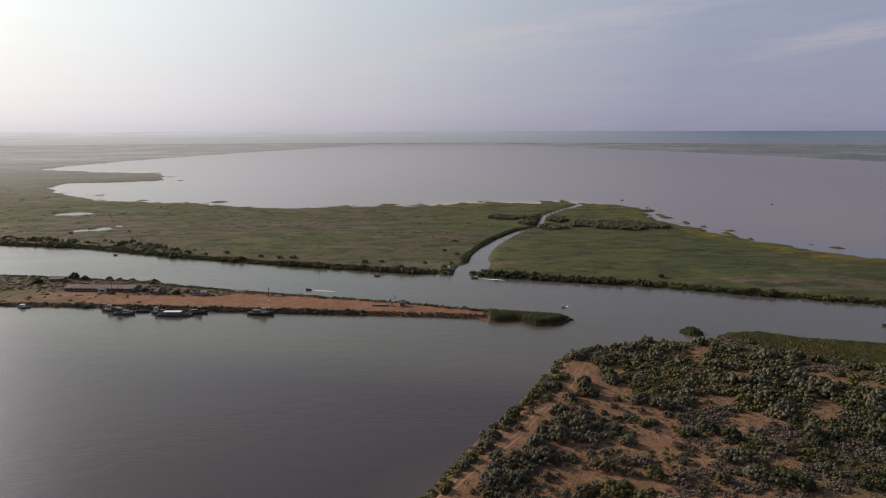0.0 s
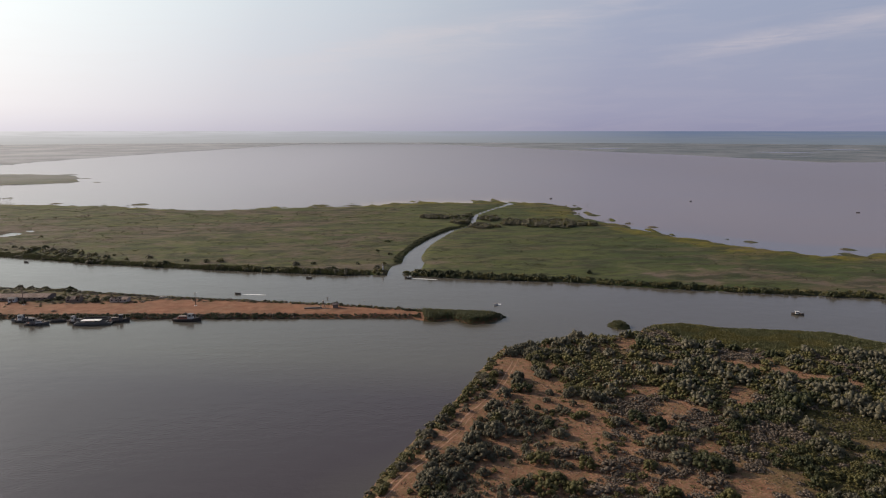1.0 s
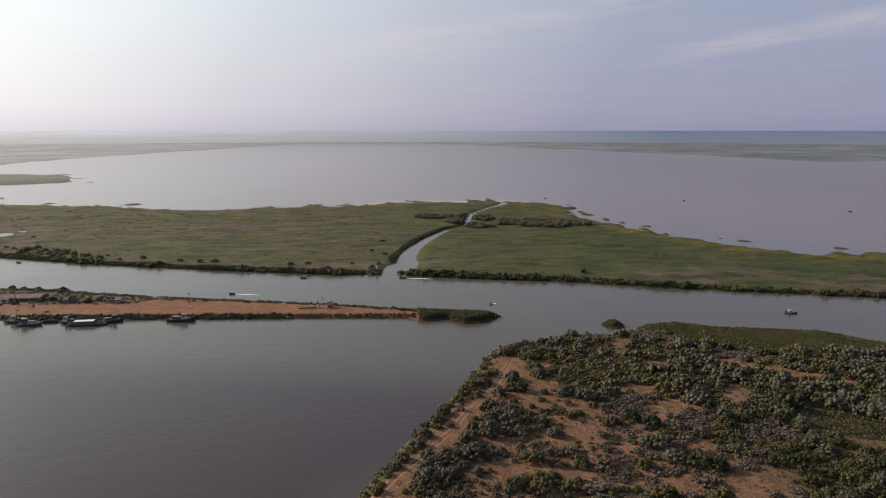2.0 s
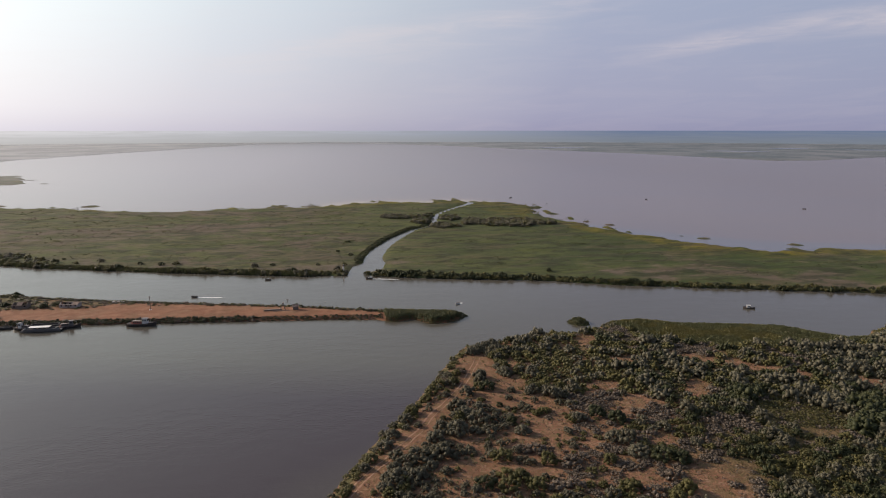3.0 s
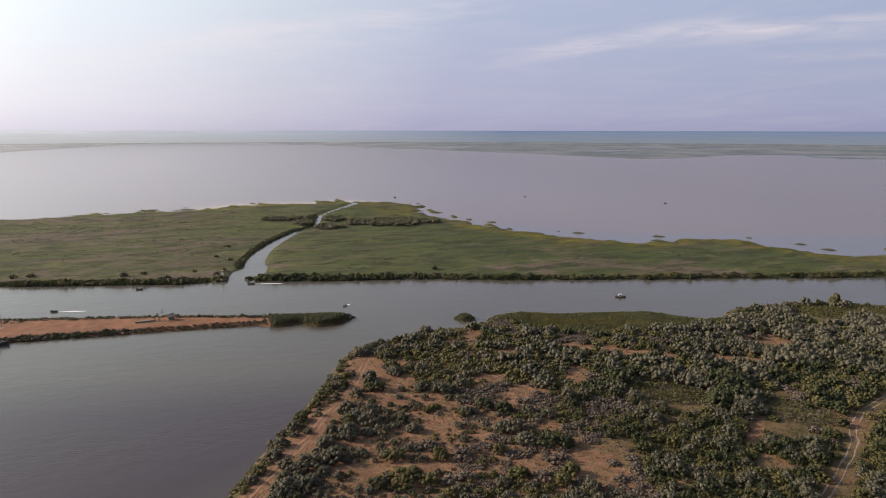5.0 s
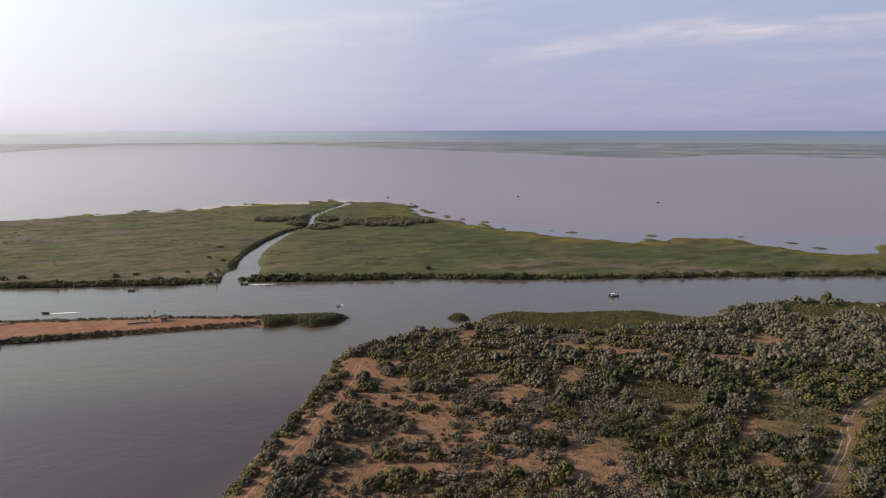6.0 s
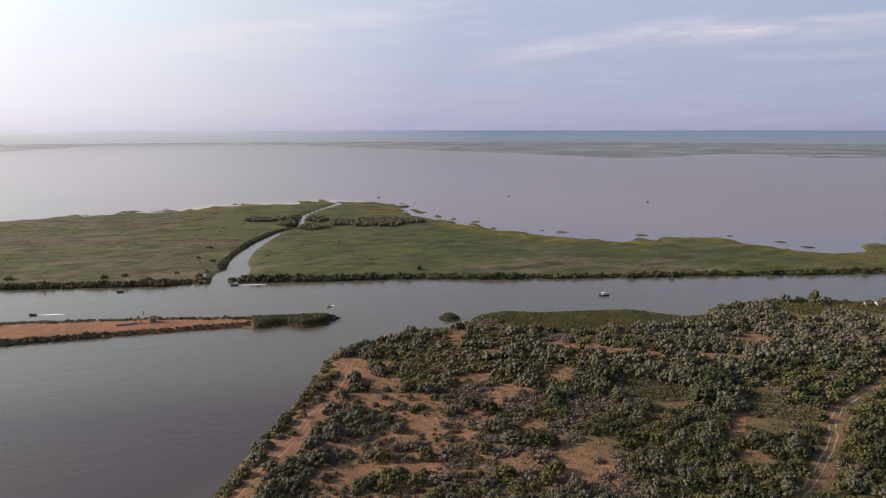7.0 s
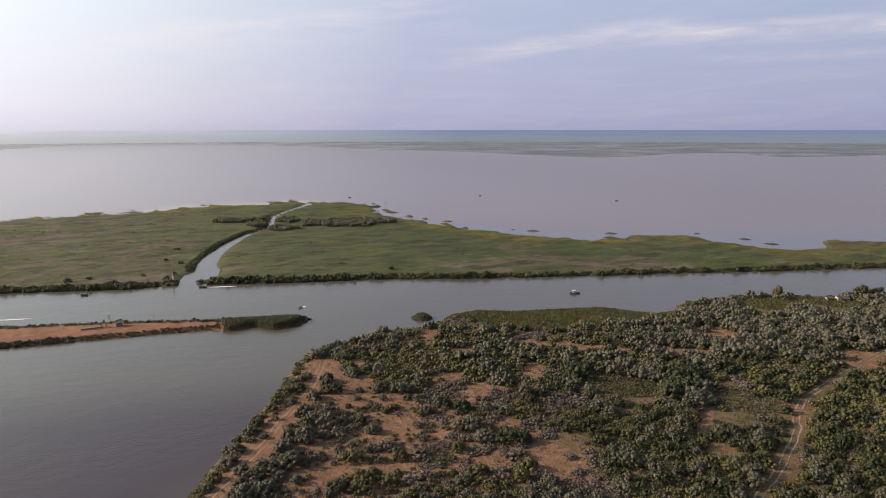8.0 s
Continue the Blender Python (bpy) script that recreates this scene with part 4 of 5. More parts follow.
def bank_trees():
    # willow scrub along both sides of the river, the side channel and the spit
    def row(line, width, step, name, label, lo, hi, kinds, dens=0.85, tall=(0.7, 1.1), full=False, shapes=None):
        xs, ys = [], []
        for (ax, ay), (bx, by) in zip(line, line[1:]):
            n = max(1, int(math.hypot(bx - ax, by - ay) / step))
            u = np.arange(n) / n
            nx, ny = -(by - ay), bx - ax
            ln = math.hypot(nx, ny)
            for off in np.arange(0.2, width, step):
                j = rng.uniform(-0.5, 0.5, (2, n)) * step
                o = off + j[0]
                xs.append(ax + (bx - ax) * (u + j[1] / ln) + nx / ln * o)
                ys.append(ay + (by - ay) * (u + j[1] / ln) + ny / ln * o)
        x, y = np.concatenate(xs), np.concatenate(ys)
        d, region, z, _ = survey(x, y)
        m = (d > -0.8) & (rng.uniform(size=len(x)) < dens * np.maximum(1.0 * full, 0.45 + 1.1 * (fbm(x, y, 18, 3, 91) > 0.42)))
        n = m.sum()
        big = np.where(fbm(x[m], y[m], 26, 2, 93) > 0.43, 1.0, 0.66)
        joined(name, shapes or SMALL, np.stack([x, y, np.maximum(z, 0.1) - 0.1], -1)[m], rng.uniform(lo, hi, n) * big, label, "bushes", rng.uniform(*tall, n), LEAF, rng.choice(kinds, n))

    row(BANK[:5] + [(-12, 398)], 5.0, 0.9, "west_bank_reed", "tall grey-green reed along the river bank", 1.0, 1.5, [5, 5, 5, 0], 1.0, (1.4, 2.0), True, TUFT)
    row(BANK[:5] + [(-12, 398)], 6.0, 3.0, "west_bank_bushes", "dark willow bushes along the river bank", 1.4, 2.9, [0, 1, 4], 0.36, (0.7, 1.1), False, ROUGH)
    row([(-96, 417), (-31, 401), (-12, 398), (2, 400)], 7.0, 2.4, "channel_corner_bushes", "tall dark willow bushes at the mouth of the channel", 1.6, 3.0, [4, 1, 1, 0], 0.62, (0.8, 1.2), False, ROUGH)
    row([(9, 397), (27, 391), (46, 384), (118, 366), (159, 348), (226, 328), (337, 295), (432, 268), (560, 230)], 6, 2.3, "east_bank_bushes", "dark willow bushes along the river bank", 1.4, 3.0, [4, 4, 1, 1], 0.95, (0.65, 1.25), True, ROUGH)
    row([(-520, 540)] + BANK[:3], 26, 4.0, "riverside_scrub", "mixed bushes on the marsh edge", 1.8, 3.6, [0, 0, 5, 1], 0.5, (0.7, 1.0), False, ROUGH)
    row([(q[0] - q[2] / 2 - 1, q[1]) for q in CHANNEL[3:13]], 4, 1.5, "channel_bushes", "low bushes along the narrow channel", 1.0, 1.7, [4, 5, 5], 0.9, (0.7, 1.0), True)
    row([(-560, 326), (-300, 321), (-207, 319), (-126, 312), (-24, 304), (16, 300)], 4.0, 1.3, "spit_south_bushes", "dark bushes along the harbour bank", 0.9, 1.6, [4, 4, 4, 3], 1.0, (0.75, 1.1), True)
    row([(28, 309), (4, 317), (-26, 327), (-90, 343), (-132, 354), (-184, 372), (-236, 383), (-520, 438)], 4.5, 1.9, "spit_north_bushes", "green bushes along the river side of the spit", 1.1, 2.1, [4, 4, 1, 3], 0.9, (0.65, 1.05), True)


def green_lobe():
    # willow scrub on the tip of the spit and on the small islet
    for name, x0, x1, y0, y1, label in (("tip_scrub", 15, 62, 284, 314, "low dense green scrub on the tip of the spit"), ("islet_scrub", 100, 115, 273, 288, "dense green willow scrub on a small islet")):
        x, y = lattice(x0, x1, y0, y1, 1.15)
        d, region, z, _ = survey(x, y)
        m = (region != 1) & (d > -0.8) & (x > (17 if x0 < 50 else 0))
        s = np.clip(0.75 + 0.2 * d[m], 0.7, 1.3) * rng.uniform(0.8, 1.2, m.sum())
        joined(name, SMALL, np.stack([x[m], y[m], np.maximum(z[m], 0.1) + np.clip(d[m] * 0.35, 0, 1.0) - 0.3], -1), s, label, "bushes", rng.uniform(0.9, 1.2, m.sum()), LEAF, rng.choice([5, 5, 5, 1], m.sum()))


scrubland()
reeds()
bank_trees()
green_lobe()


# ---- boats, buildings and small things ----
def plain(name, a, b, rough=0.6, spec=0.4, metal=0.0, scale=0.8):
    return Mat(name, rough, spec, metal).worn(a, b, scale)


WHITE = plain("white_paint", (0.70, 0.69, 0.67), (0.42, 0.39, 0.36), 0.5)
HULL_DARK = plain("dark_hull_paint", (0.030, 0.032, 0.036), (0.075, 0.055, 0.045), 0.5)
HULL_GREY = plain("grey_hull_paint", (0.085, 0.09, 0.10), (0.15, 0.135, 0.125), 0.5)
HULL_BLUE = plain("blue_hull_paint", (0.05, 0.09, 0.20), (0.12, 0.15, 0.22), 0.5)
RED = plain("faded_red_paint", (0.32, 0.075, 0.05), (0.22, 0.09, 0.07), 0.6)
DECK = plain("worn_deck", (0.20, 0.17, 0.15), (0.12, 0.10, 0.09), 0.8)
STEEL = plain("rusty_steel", (0.10, 0.085, 0.08), (0.17, 0.10, 0.07), 0.7)
PLASTER = plain("stained_plaster", (0.42, 0.37, 0.33), (0.24, 0.20, 0.18), 0.9, 0.2)
DIRTY = plain("grimy_wall", (0.20, 0.165, 0.145), (0.11, 0.088, 0.078), 0.9, 0.2)
ROOF = plain("weathered_roof", (0.46, 0.36, 0.31), (0.27, 0.19, 0.155), 0.85, 0.2)
CONCRETE = plain("pale_concrete", (0.46, 0.43, 0.40), (0.33, 0.30, 0.28), 0.9, 0.2)
WOOD = plain("grey_timber", (0.13, 0.105, 0.09), (0.20, 0.165, 0.14), 0.9, 0.2)
GLASS = plain("dark_glass", (0.02, 0.022, 0.026), (0.035, 0.035, 0.04), 0.08, 0.6)
RUBBER = plain("tyre_rubber", (0.025, 0.025, 0.025), (0.045, 0.042, 0.04), 0.9)
FOAM = plain("wake_foam", (0.75, 0.76, 0.76), (0.48, 0.50, 0.50), 0.6, 0.3, 0.0, 1.5)


def part(name, bm, material, parent, label=""):
    """One mesh object under a thing or a part."""
    me = bpy.data.meshes.new(name)
    bm.to_mesh(me)
    bm.free()
    me.materials.append(material)
    ob = new(name, me)
    ob.parent = parent
    if label:
        ob["label"] = label
    return ob


def box(bm, x0, x1, y0, y1, z0, z1, bevel=0.04, taper=0.0):
    """A bevelled box, drawn in by taper at the top."""
    b = bmesh.new()
    bmesh.ops.create_cube(b, size=1)
    for v in b.verts:
        t = taper if v.co.z > 0 else 0
        v.co = Vector(((x0 + x1) / 2 + v.co.x * (x1 - x0 - 2 * t), (y0 + y1) / 2 + v.co.y * (y1 - y0 - 2 * t), z1 if v.co.z > 0 else z0))
    if bevel:
        bmesh.ops.bevel(b, geom=b.edges[:], offset=bevel, segments=1, affect="EDGES")
    me = bpy.data.meshes.new("tmp")
    b.to_mesh(me)
    b.free()
    bm.from_mesh(me)
    bpy.data.meshes.remove(me)
    return bm


def cyl(bm, p0, p1, r0, r1=None, seg=10):
    d = Vector(p1) - Vector(p0)
    m = Matrix.Translation((Vector(p0) + Vector(p1)) / 2) @ d.to_track_quat("Z", "Y").to_matrix().to_4x4()
    bmesh.ops.create_cone(bm, cap_ends=True, segments=seg, radius1=r0, radius2=r0 if r1 is None else r1, depth=d.length, matrix=m)
    return bm


def one(fn, *args, **kw):
    bm = bmesh.new()
    fn(bm, *args, **kw)
    return bm


def hull(length, beam, free, sheer=0.5, blunt=0.0):
    """A boat's hull along x with its bow at +x: rounded sections, rising sheer, open-topped bulwark and a deck inside."""
    bm = bmesh.new()
    n, rows = 14, []
    for i in range(n + 1):
        u = i / n
        w = beam / 2 * (min(1.0, (0.72 + 1.6 * u)) if u < 0.2 else 1.0) * (1 - (max(0.0, u - 0.55) / 0.45) ** 2.2 * (1 - blunt))
        w = max(w, 0.05)
        top = free + sheer * (abs(u - 0.35) / 0.65) ** 2
        x = (u - 0.5) * length
        rake = 0.06 * length * max(0.0, u - 0.7) / 0.3
        sec = [(x - rake, w * 0.45, -0.35), (x - rake * 0.5, w * 0.85, 0.1), (x, w, top), (x, w * 0.94, top), (x, w * 0.92, top - 0.35), (x, 0, top - 0.30)]
        rows.append([bm.verts.new(p) for p in sec] + [bm.verts.new((p[0], -p[1], p[2])) for p in sec[-2::-1]])
    for a, b in zip(rows, rows[1:]):
        for j in range(len(a) - 1):
            bm.faces.new((a[j], a[j + 1], b[j + 1], b[j]))
        bm.faces.new((a[-1], a[0], b[0], b[-1]))
    bm.faces.new(rows[0])
    bm.faces.new(rows[-1][::-1])
    bmesh.ops.recalc_face_normals(bm, faces=bm.faces[:])
    return bm


def cabin(parent, name, x0, x1, w, z0, z1, material, panes=3, roof=WHITE, label=""):
    """A deckhouse with an overhanging roof and a row of dark windows on each side."""
    body = part(name, one(box, x0, x1, -w / 2, w / 2, z0, z1, 0.06, 0.12), material, parent, label)
    part("roof", one(box, x0 - 0.15, x1 + 0.2, -w / 2 - 0.05, w / 2 + 0.05, z1 - 0.02, z1 + 0.1, 0.03), roof, body)
    step = (x1 - x0 - 0.5) / panes
    for s in (-1, 1):
        for i in range(panes):
            a = x0 + 0.28 + i * step
            part("window", one(box, a, a + step * 0.72, s * (w / 2 - 0.10) - 0.06, s * (w / 2 - 0.10) + 0.06, z0 + (z1 - z0) * 0.5, z0 + (z1 - z0) * 0.85, 0.0), GLASS, body)
    part("windscreen", one(box, x1 - 0.16, x1 - 0.02, -w / 2 + 0.25, w / 2 - 0.25, z0 + (z1 - z0) * 0.5, z0 + (z1 - z0) * 0.88, 0.0), GLASS, body)
    return body


def fittings(parent, length, beam, free, mast=3.0, tyres=4):
    """Mast with a cross arm, deck rail and tyre fenders."""
    m = part("mast", one(cyl, (-length * 0.05, 0, free), (-length * 0.05, 0, free + mast), 0.06, 0.035, 8), STEEL, parent)
    part("cross_arm", one(cyl, (-length * 0.05, -0.7, free + mast * 0.8), (-length * 0.05, 0.7, free + mast * 0.8), 0.03, None, 6), STEEL, m)
    rail = bmesh.new()
    for s in (-1, 1):
        cyl(rail, (-length * 0.42, s * beam * 0.42, free + 0.75), (length * 0.18, s * beam * 0.46, free + 0.8), 0.03, None, 6)
        for i in range(7):
            x = -length * 0.42 + i * length * 0.1
            cyl(rail, (x, s * beam * 0.43, free - 0.2), (x, s * beam * 0.43, free + 0.77), 0.025, None, 6)
    part("rail", rail, STEEL, parent)
    for i in range(tyres):
        for s in (-1, 1):
            t = bmesh.new()
            x = -length * 0.3 + i * length * 0.18
            cyl(t, (x, s * (beam * 0.5 - 0.03), free * 0.55), (x, s * (beam * 0.5 + 0.13), free * 0.55), 0.32, None, 12)
            part("tyre_fender", t, RUBBER, parent)


def at(ob, x, y, turn, z=0.0):
    ob.matrix_world = pose(x, y, z, 0, 0, turn)
    return ob


def work_boat(x, y, turn, length, beam, free, paint, label, house=WHITE, aft=RED, mast=3.2, forward=True):
    ob = tagged(new("work_boat"), label, "boat", "moored boats")
    part("hull", hull(length, beam, free), paint, ob)
    part("rub_rail", one(box, -length * 0.46, length * 0.22, -beam / 2 - 0.05, beam / 2 + 0.05, free - 0.28, free - 0.16, 0.02), STEEL, ob)
    a, b = (0.02, 0.24) if forward else (-0.3, -0.08)
    cabin(ob, "wheelhouse", a * length, b * length - 0.5, beam * 0.52, free - 0.3, free + 2.2, house, 3, HULL_GREY)
    cabin(ob, "deckhouse", (a - 0.32) * length if forward else (b + 0.02) * length, a * length - 0.15 if forward else (b + 0.26) * length, beam * 0.5, free - 0.3, free + 1.05, aft, 4, DECK)
    part("funnel", one(cyl, (a * length - 0.9, 0.3, free + 1.0), (a * length - 0.9, 0.3, free + 2.9), 0.28, 0.22, 10), HULL_DARK, ob)
    fittings(ob, length, beam, free, mast)
    for i, u in enumerate((-0.38, -0.22, 0.12, 0.30)):
        part("stanchion", one(cyl, (u * length, 0.3 - 0.2 * i, free - 0.2), (u * length + 0.1, 0.3 - 0.2 * i, free + 1.3 + 0.7 * (i % 2)), 0.045, 0.03, 6), WHITE if i % 2 else STEEL, ob)
    for i in range(3):
        part("deck_box", one(box, (-0.44 + 0.07 * i) * length, (-0.40 + 0.07 * i) * length, -0.7 + 0.5 * i, -0.1 + 0.5 * i, free - 0.32, free + 0.2, 0.03), (DECK, RED, STEEL)[i], ob)
    part("hatch", one(box, length * 0.28, length * 0.36, -0.5, 0.5, free - 0.1, free + 0.25, 0.04), DECK, ob)
    return at(ob, x, y, turn)


def flat_barge(x, y, turn, length, beam, free, paint, label, canopy):
    ob = tagged(new("barge"), label, "barge", "moored boats")
    part("hull", hull(length, beam, free, 0.15, 0.75), paint, ob)
    rim = bmesh.new()
    for s in (-1, 1):
        box(rim, -length * 0.42, length * 0.36, s * beam * 0.36 - 0.12, s * beam * 0.36 + 0.12, free - 0.25, free + 0.55, 0.03)
    box(rim, -length * 0.43, -length * 0.41, -beam * 0.37, beam * 0.37, free - 0.25, free + 0.55, 0.03)
    box(rim, length * 0.35, length * 0.37, -beam * 0.37, beam * 0.37, free - 0.25, free + 0.55, 0.03)
    part("coaming", rim, paint, ob)
    part("hold_floor", one(box, -length * 0.4, length * 0.34, -beam * 0.34, beam * 0.34, free - 0.3, free - 0.18, 0.02), DECK, ob)
    if canopy:
        roof = part("canopy", one(box, -length * 0.30, length * 0.22, -beam * 0.38, beam * 0.38, free + 1.15, free + 1.25, 0.04), WHITE, ob, "pale flat canopy roof")
        for i in range(5):
            for s in (-1, 1):
                px = -length * 0.28 + i * length * 0.12
                part("post", one(cyl, (px, s * beam * 0.35, free - 0.2), (px, s * beam * 0.35, free + 1.16), 0.05, None, 6), STEEL, roof)
        for i in range(4):
            part("bench", one(box, -length * 0.26 + i * length * 0.12, -length * 0.22 + i * length * 0.12, -beam * 0.3, beam * 0.3, free - 0.2, free + 0.3, 0.03), WOOD, ob)
    part("bollard", one(cyl, (length * 0.44, 0, free - 0.3), (length * 0.44, 0, free + 0.4), 0.12, None, 8), STEEL, ob)
    part("bollard", one(cyl, (-length * 0.46, 0, free - 0.3), (-length * 0.46, 0, free + 0.4), 0.12, None, 8), STEEL, ob)
    return at(ob, x, y, turn)


def small_boat(x, y, turn, length, paint, label, top=WHITE, wake=0.0):
    ob = tagged(new("motor_boat"), label, "boat", "boats on the river")
    beam = length * 0.34
    part("hull", hull(length, beam, 0.65, 0.3), paint, ob)
    if length > 5.2:
        cabin(ob, "cabin", -length * 0.12, length * 0.18, beam * 0.62, 0.35, 1.65, top, 2, top)
    else:
        part("console", one(box, -0.2, 0.35, -0.35, 0.35, 0.3, 0.95, 0.06, 0.08), top, ob)
    part("outboard_motor", one(box, -length * 0.55, -length * 0.48, -0.2, 0.2, 0.1, 1.05, 0.06), HULL_DARK, ob)
    part("bench", one(box, -length * 0.36, -length * 0.28, -beam * 0.36, beam * 0.36, 0.3, 0.62, 0.03), WOOD, ob)
    part("bow_rail", one(cyl, (length * 0.2, 0, 1.0), (length * 0.46, 0, 1.25), 0.03, None, 6), STEEL, ob)
    if wake:
        bm = bmesh.new()
        n = 26
        left, right = [], []
        for i in range(n + 1):
            u = i / n
            wob = 0.35 * math.sin(i * 1.9) + 0.25 * math.sin(i * 4.1)
            w = (0.35 + 0.9 * u) * (1 - u ** 3) + 0.05
            px = -length * 0.5 - u * wake
            left.append(bm.verts.new((px, w + wob * 0.3 * u, 0.05)))
            right.append(bm.verts.new((px, -w + wob * 0.3 * u, 0.05)))
        for i in range(n):
            bm.faces.new((left[i], left[i + 1], right[i + 1], right[i]))
        part("wake", bm, FOAM, ob, "thin trail of white foam")
    return at(ob, x, y, turn)


work_boat(-174, 311.5, 178, 12.0, 3.4, 0.95, HULL_GREY, "grey steel work boat moored at the harbour bank", WHITE, HULL_GREY, 4.5)
work_boat(-165, 306, 2, 11.0, 3.2, 0.95, HULL_GREY, "grey steel patrol boat with masts moored alongside", HULL_GREY, WHITE, 5.0, False)
flat_barge(-157.5, 310, 5, 7.5, 2.6, 0.5, HULL_DARK, "small dark open pontoon beside the work boats", False)
work_boat(-148.5, 307.5, 168, 9.5, 3.2, 1.0, HULL_DARK, "dark tug with a white wheelhouse beside the barges", WHITE, DECK, 2.6)
flat_barge(-139.5, 310.0, 2, 15, 4.2, 1.0, HULL_DARK, "dark empty cargo barge at the harbour bank", False)
flat_barge(-139, 304, 1, 17, 4.0, 0.9, HULL_GREY, "long grey passenger barge with a pale canopy", True)
work_boat(-129, 308, 15, 10.0, 3.2, 1.0, HULL_DARK, "dark work boat with a grey deckhouse beside the barges", HULL_GREY, DECK, 2.4)
work_boat(-96.5, 306.5, -4, 13.5, 4.0, 1.2, HULL_DARK, "dark tug with a red deckhouse and white wheelhouse", WHITE, RED, 3.0)
small_boat(-224, 317.5, 175, 7.0, HULL_BLUE, "small blue motor boat moored at the bank")
small_boat(-49, 392, 172, 3.6, HULL_DARK, "small dark motor boat on the river", DECK)
small_boat(12, 386.5, 166, 4.2, HULL_DARK, "small motor boat with a white wake", WHITE, 17.0)
small_boat(-84, 356, 168, 3.4, HULL_DARK, "dark motor boat close to the spit with a wake", DECK, 15.0)
small_boat(-250, 458.5, 165, 3.4, HULL_DARK, "small dark boat off the marsh bank", DECK)
small_boat(202, 290.5, 160, 5.6, HULL_DARK, "dark motor boat with a white cabin on the river")
small_boat(389, 791, 20, 3.6, HULL_DARK, "tiny dark boat far out on the lake", DECK)
small_boat(521, 665, 160, 3.6, HULL_DARK, "tiny dark boat far out on the lake", DECK)
small_boat(218, 838, 40, 5.0, HULL_DARK, "tiny dark boat off the channel mouth", DECK)
small_boat(56, 321, 215, 2.8, WHITE, "small white motor boat off the spit with a short wake", DECK, 2.2)


def beacon(x, y):
    ob = tagged(new("beacon"), "white channel beacon on a concrete foot", "beacon")
    part("foot", one(box, -1.1, 1.1, -1.1, 1.1, -0.4, 0.5, 0.08), CONCRETE, ob)
    tower = part("tower", one(cyl, (0, 0, 0.5), (0, 0, 3.6), 0.55, 0.42, 12), WHITE, ob)
    part("gallery", one(cyl, (0, 0, 3.6), (0, 0, 3.75), 0.75, None, 12), STEEL, tower)
    part("lantern", one(cyl, (0, 0, 3.75), (0, 0, 4.5), 0.32, 0.28, 10), GLASS, tower)
    part("cap", one(cyl, (0, 0, 4.5), (0, 0, 4.8), 0.42, 0.05, 10), WHITE, tower)
    at(ob, x, y, 0, height(x, y))


beacon(-3.5, 404)


def house(name, x, y, turn, length, depth, wall, ridge, label, walls=PLASTER, roof=ROOF, bays=4, broken=0.0):
    """A low building: walls with real openings, a gabled roof of two slopes, doors and windows on the long side."""
    ob = tagged(new(name), label, "building")
    th = 0.3
    bm = bmesh.new()
    step = length / bays
    for s in (-1, 1):
        y0, y1 = sorted((s * depth / 2, s * (depth / 2 - th)))
        for i in range(bays):
            a = -length / 2 + i * step
            box(bm, a, a + step * 0.3, y0, y1, -0.4, wall, 0.0)
            box(bm, a + step * 0.7, a + step, y0, y1, -0.4, wall, 0.0)
            box(bm, a + step * 0.3, a + step * 0.7, y0, y1, -0.4, wall * 0.38, 0.0)
            box(bm, a + step * 0.3, a + step * 0.7, y0, y1, wall * 0.80, wall, 0.0)
    for s in (-1, 1):
        x0, x1 = sorted((s * length / 2, s * (length / 2 - th)))
        box(bm, x0, x1, -depth / 2 + th, depth / 2 - th, -0.4, wall, 0.0)
        g = [bm.verts.new((xx, yy, zz)) for xx in (x0, x1) for yy, zz in ((-depth / 2 + th, wall), (depth / 2 - th, wall), (0, wall + ridge * 0.93))]
        bm.faces.new(g[:3])
        bm.faces.new(g[3:][::-1])
        bm.faces.new((g[0], g[2], g[5], g[3]))
        bm.faces.new((g[1], g[4], g[5], g[2]))
    body = part("wall", bm, walls, ob)
    for s in (-1, 1):
        for i in range(bays):
            a = -length / 2 + (i + 0.3) * step
            w = part("window", one(box, a, a + step * 0.4, s * (depth / 2 - 0.18) - 0.02, s * (depth / 2 - 0.18) + 0.02, wall * 0.38, wall * 0.80, 0.0), GLASS, ob)
            part("sill", one(box, a - 0.1, a + step * 0.4 + 0.1, s * depth / 2 - 0.02, s * depth / 2 + 0.10, wall * 0.36, wall * 0.38, 0.0), CONCRETE, w)
    part("door", one(box, -0.5, 0.5, -depth / 2 - 0.05, -depth / 2 + 0.02, -0.2, min(2.0, wall * 0.9), 0.02), WOOD, ob)
    # each slope in sheets, some slipped or gone
    n = max(3, int(length / 2.4))
    for s in (-1, 1):
        sl = part("roof_slope", one(box, -length / 2 - 0.3, length / 2 + 0.3, -0.06, 0.06, -0.05, 0.05, 0.0), WOOD, ob)
        sl.matrix_local = Matrix.Translation((0, 0, wall + ridge + 0.02))
        run = depth / 2 + 0.45
        for i in range(n):
            if rng.uniform() < broken:
                continue
            a = -length / 2 - 0.3 + i * (length + 0.6) / n
            b = a + (length + 0.6) / n - 0.03
            sag = rng.uniform(-0.12, 0.02) if broken else 0.0
            rb = bmesh.new()
            v = [rb.verts.new(p) for p in ((a, 0, 0.04), (b, 0, 0.04), (b, s * run, -ridge - 0.2 + sag), (a, s * run, -ridge - 0.2 + sag))]
            rb.faces.new(v)
            bmesh.ops.solidify(rb, geom=rb.faces[:], thickness=0.08)
            part("roof_sheet", rb, roof, sl)
    return at(ob, x, y, turn, height(x, y) - 0.02)


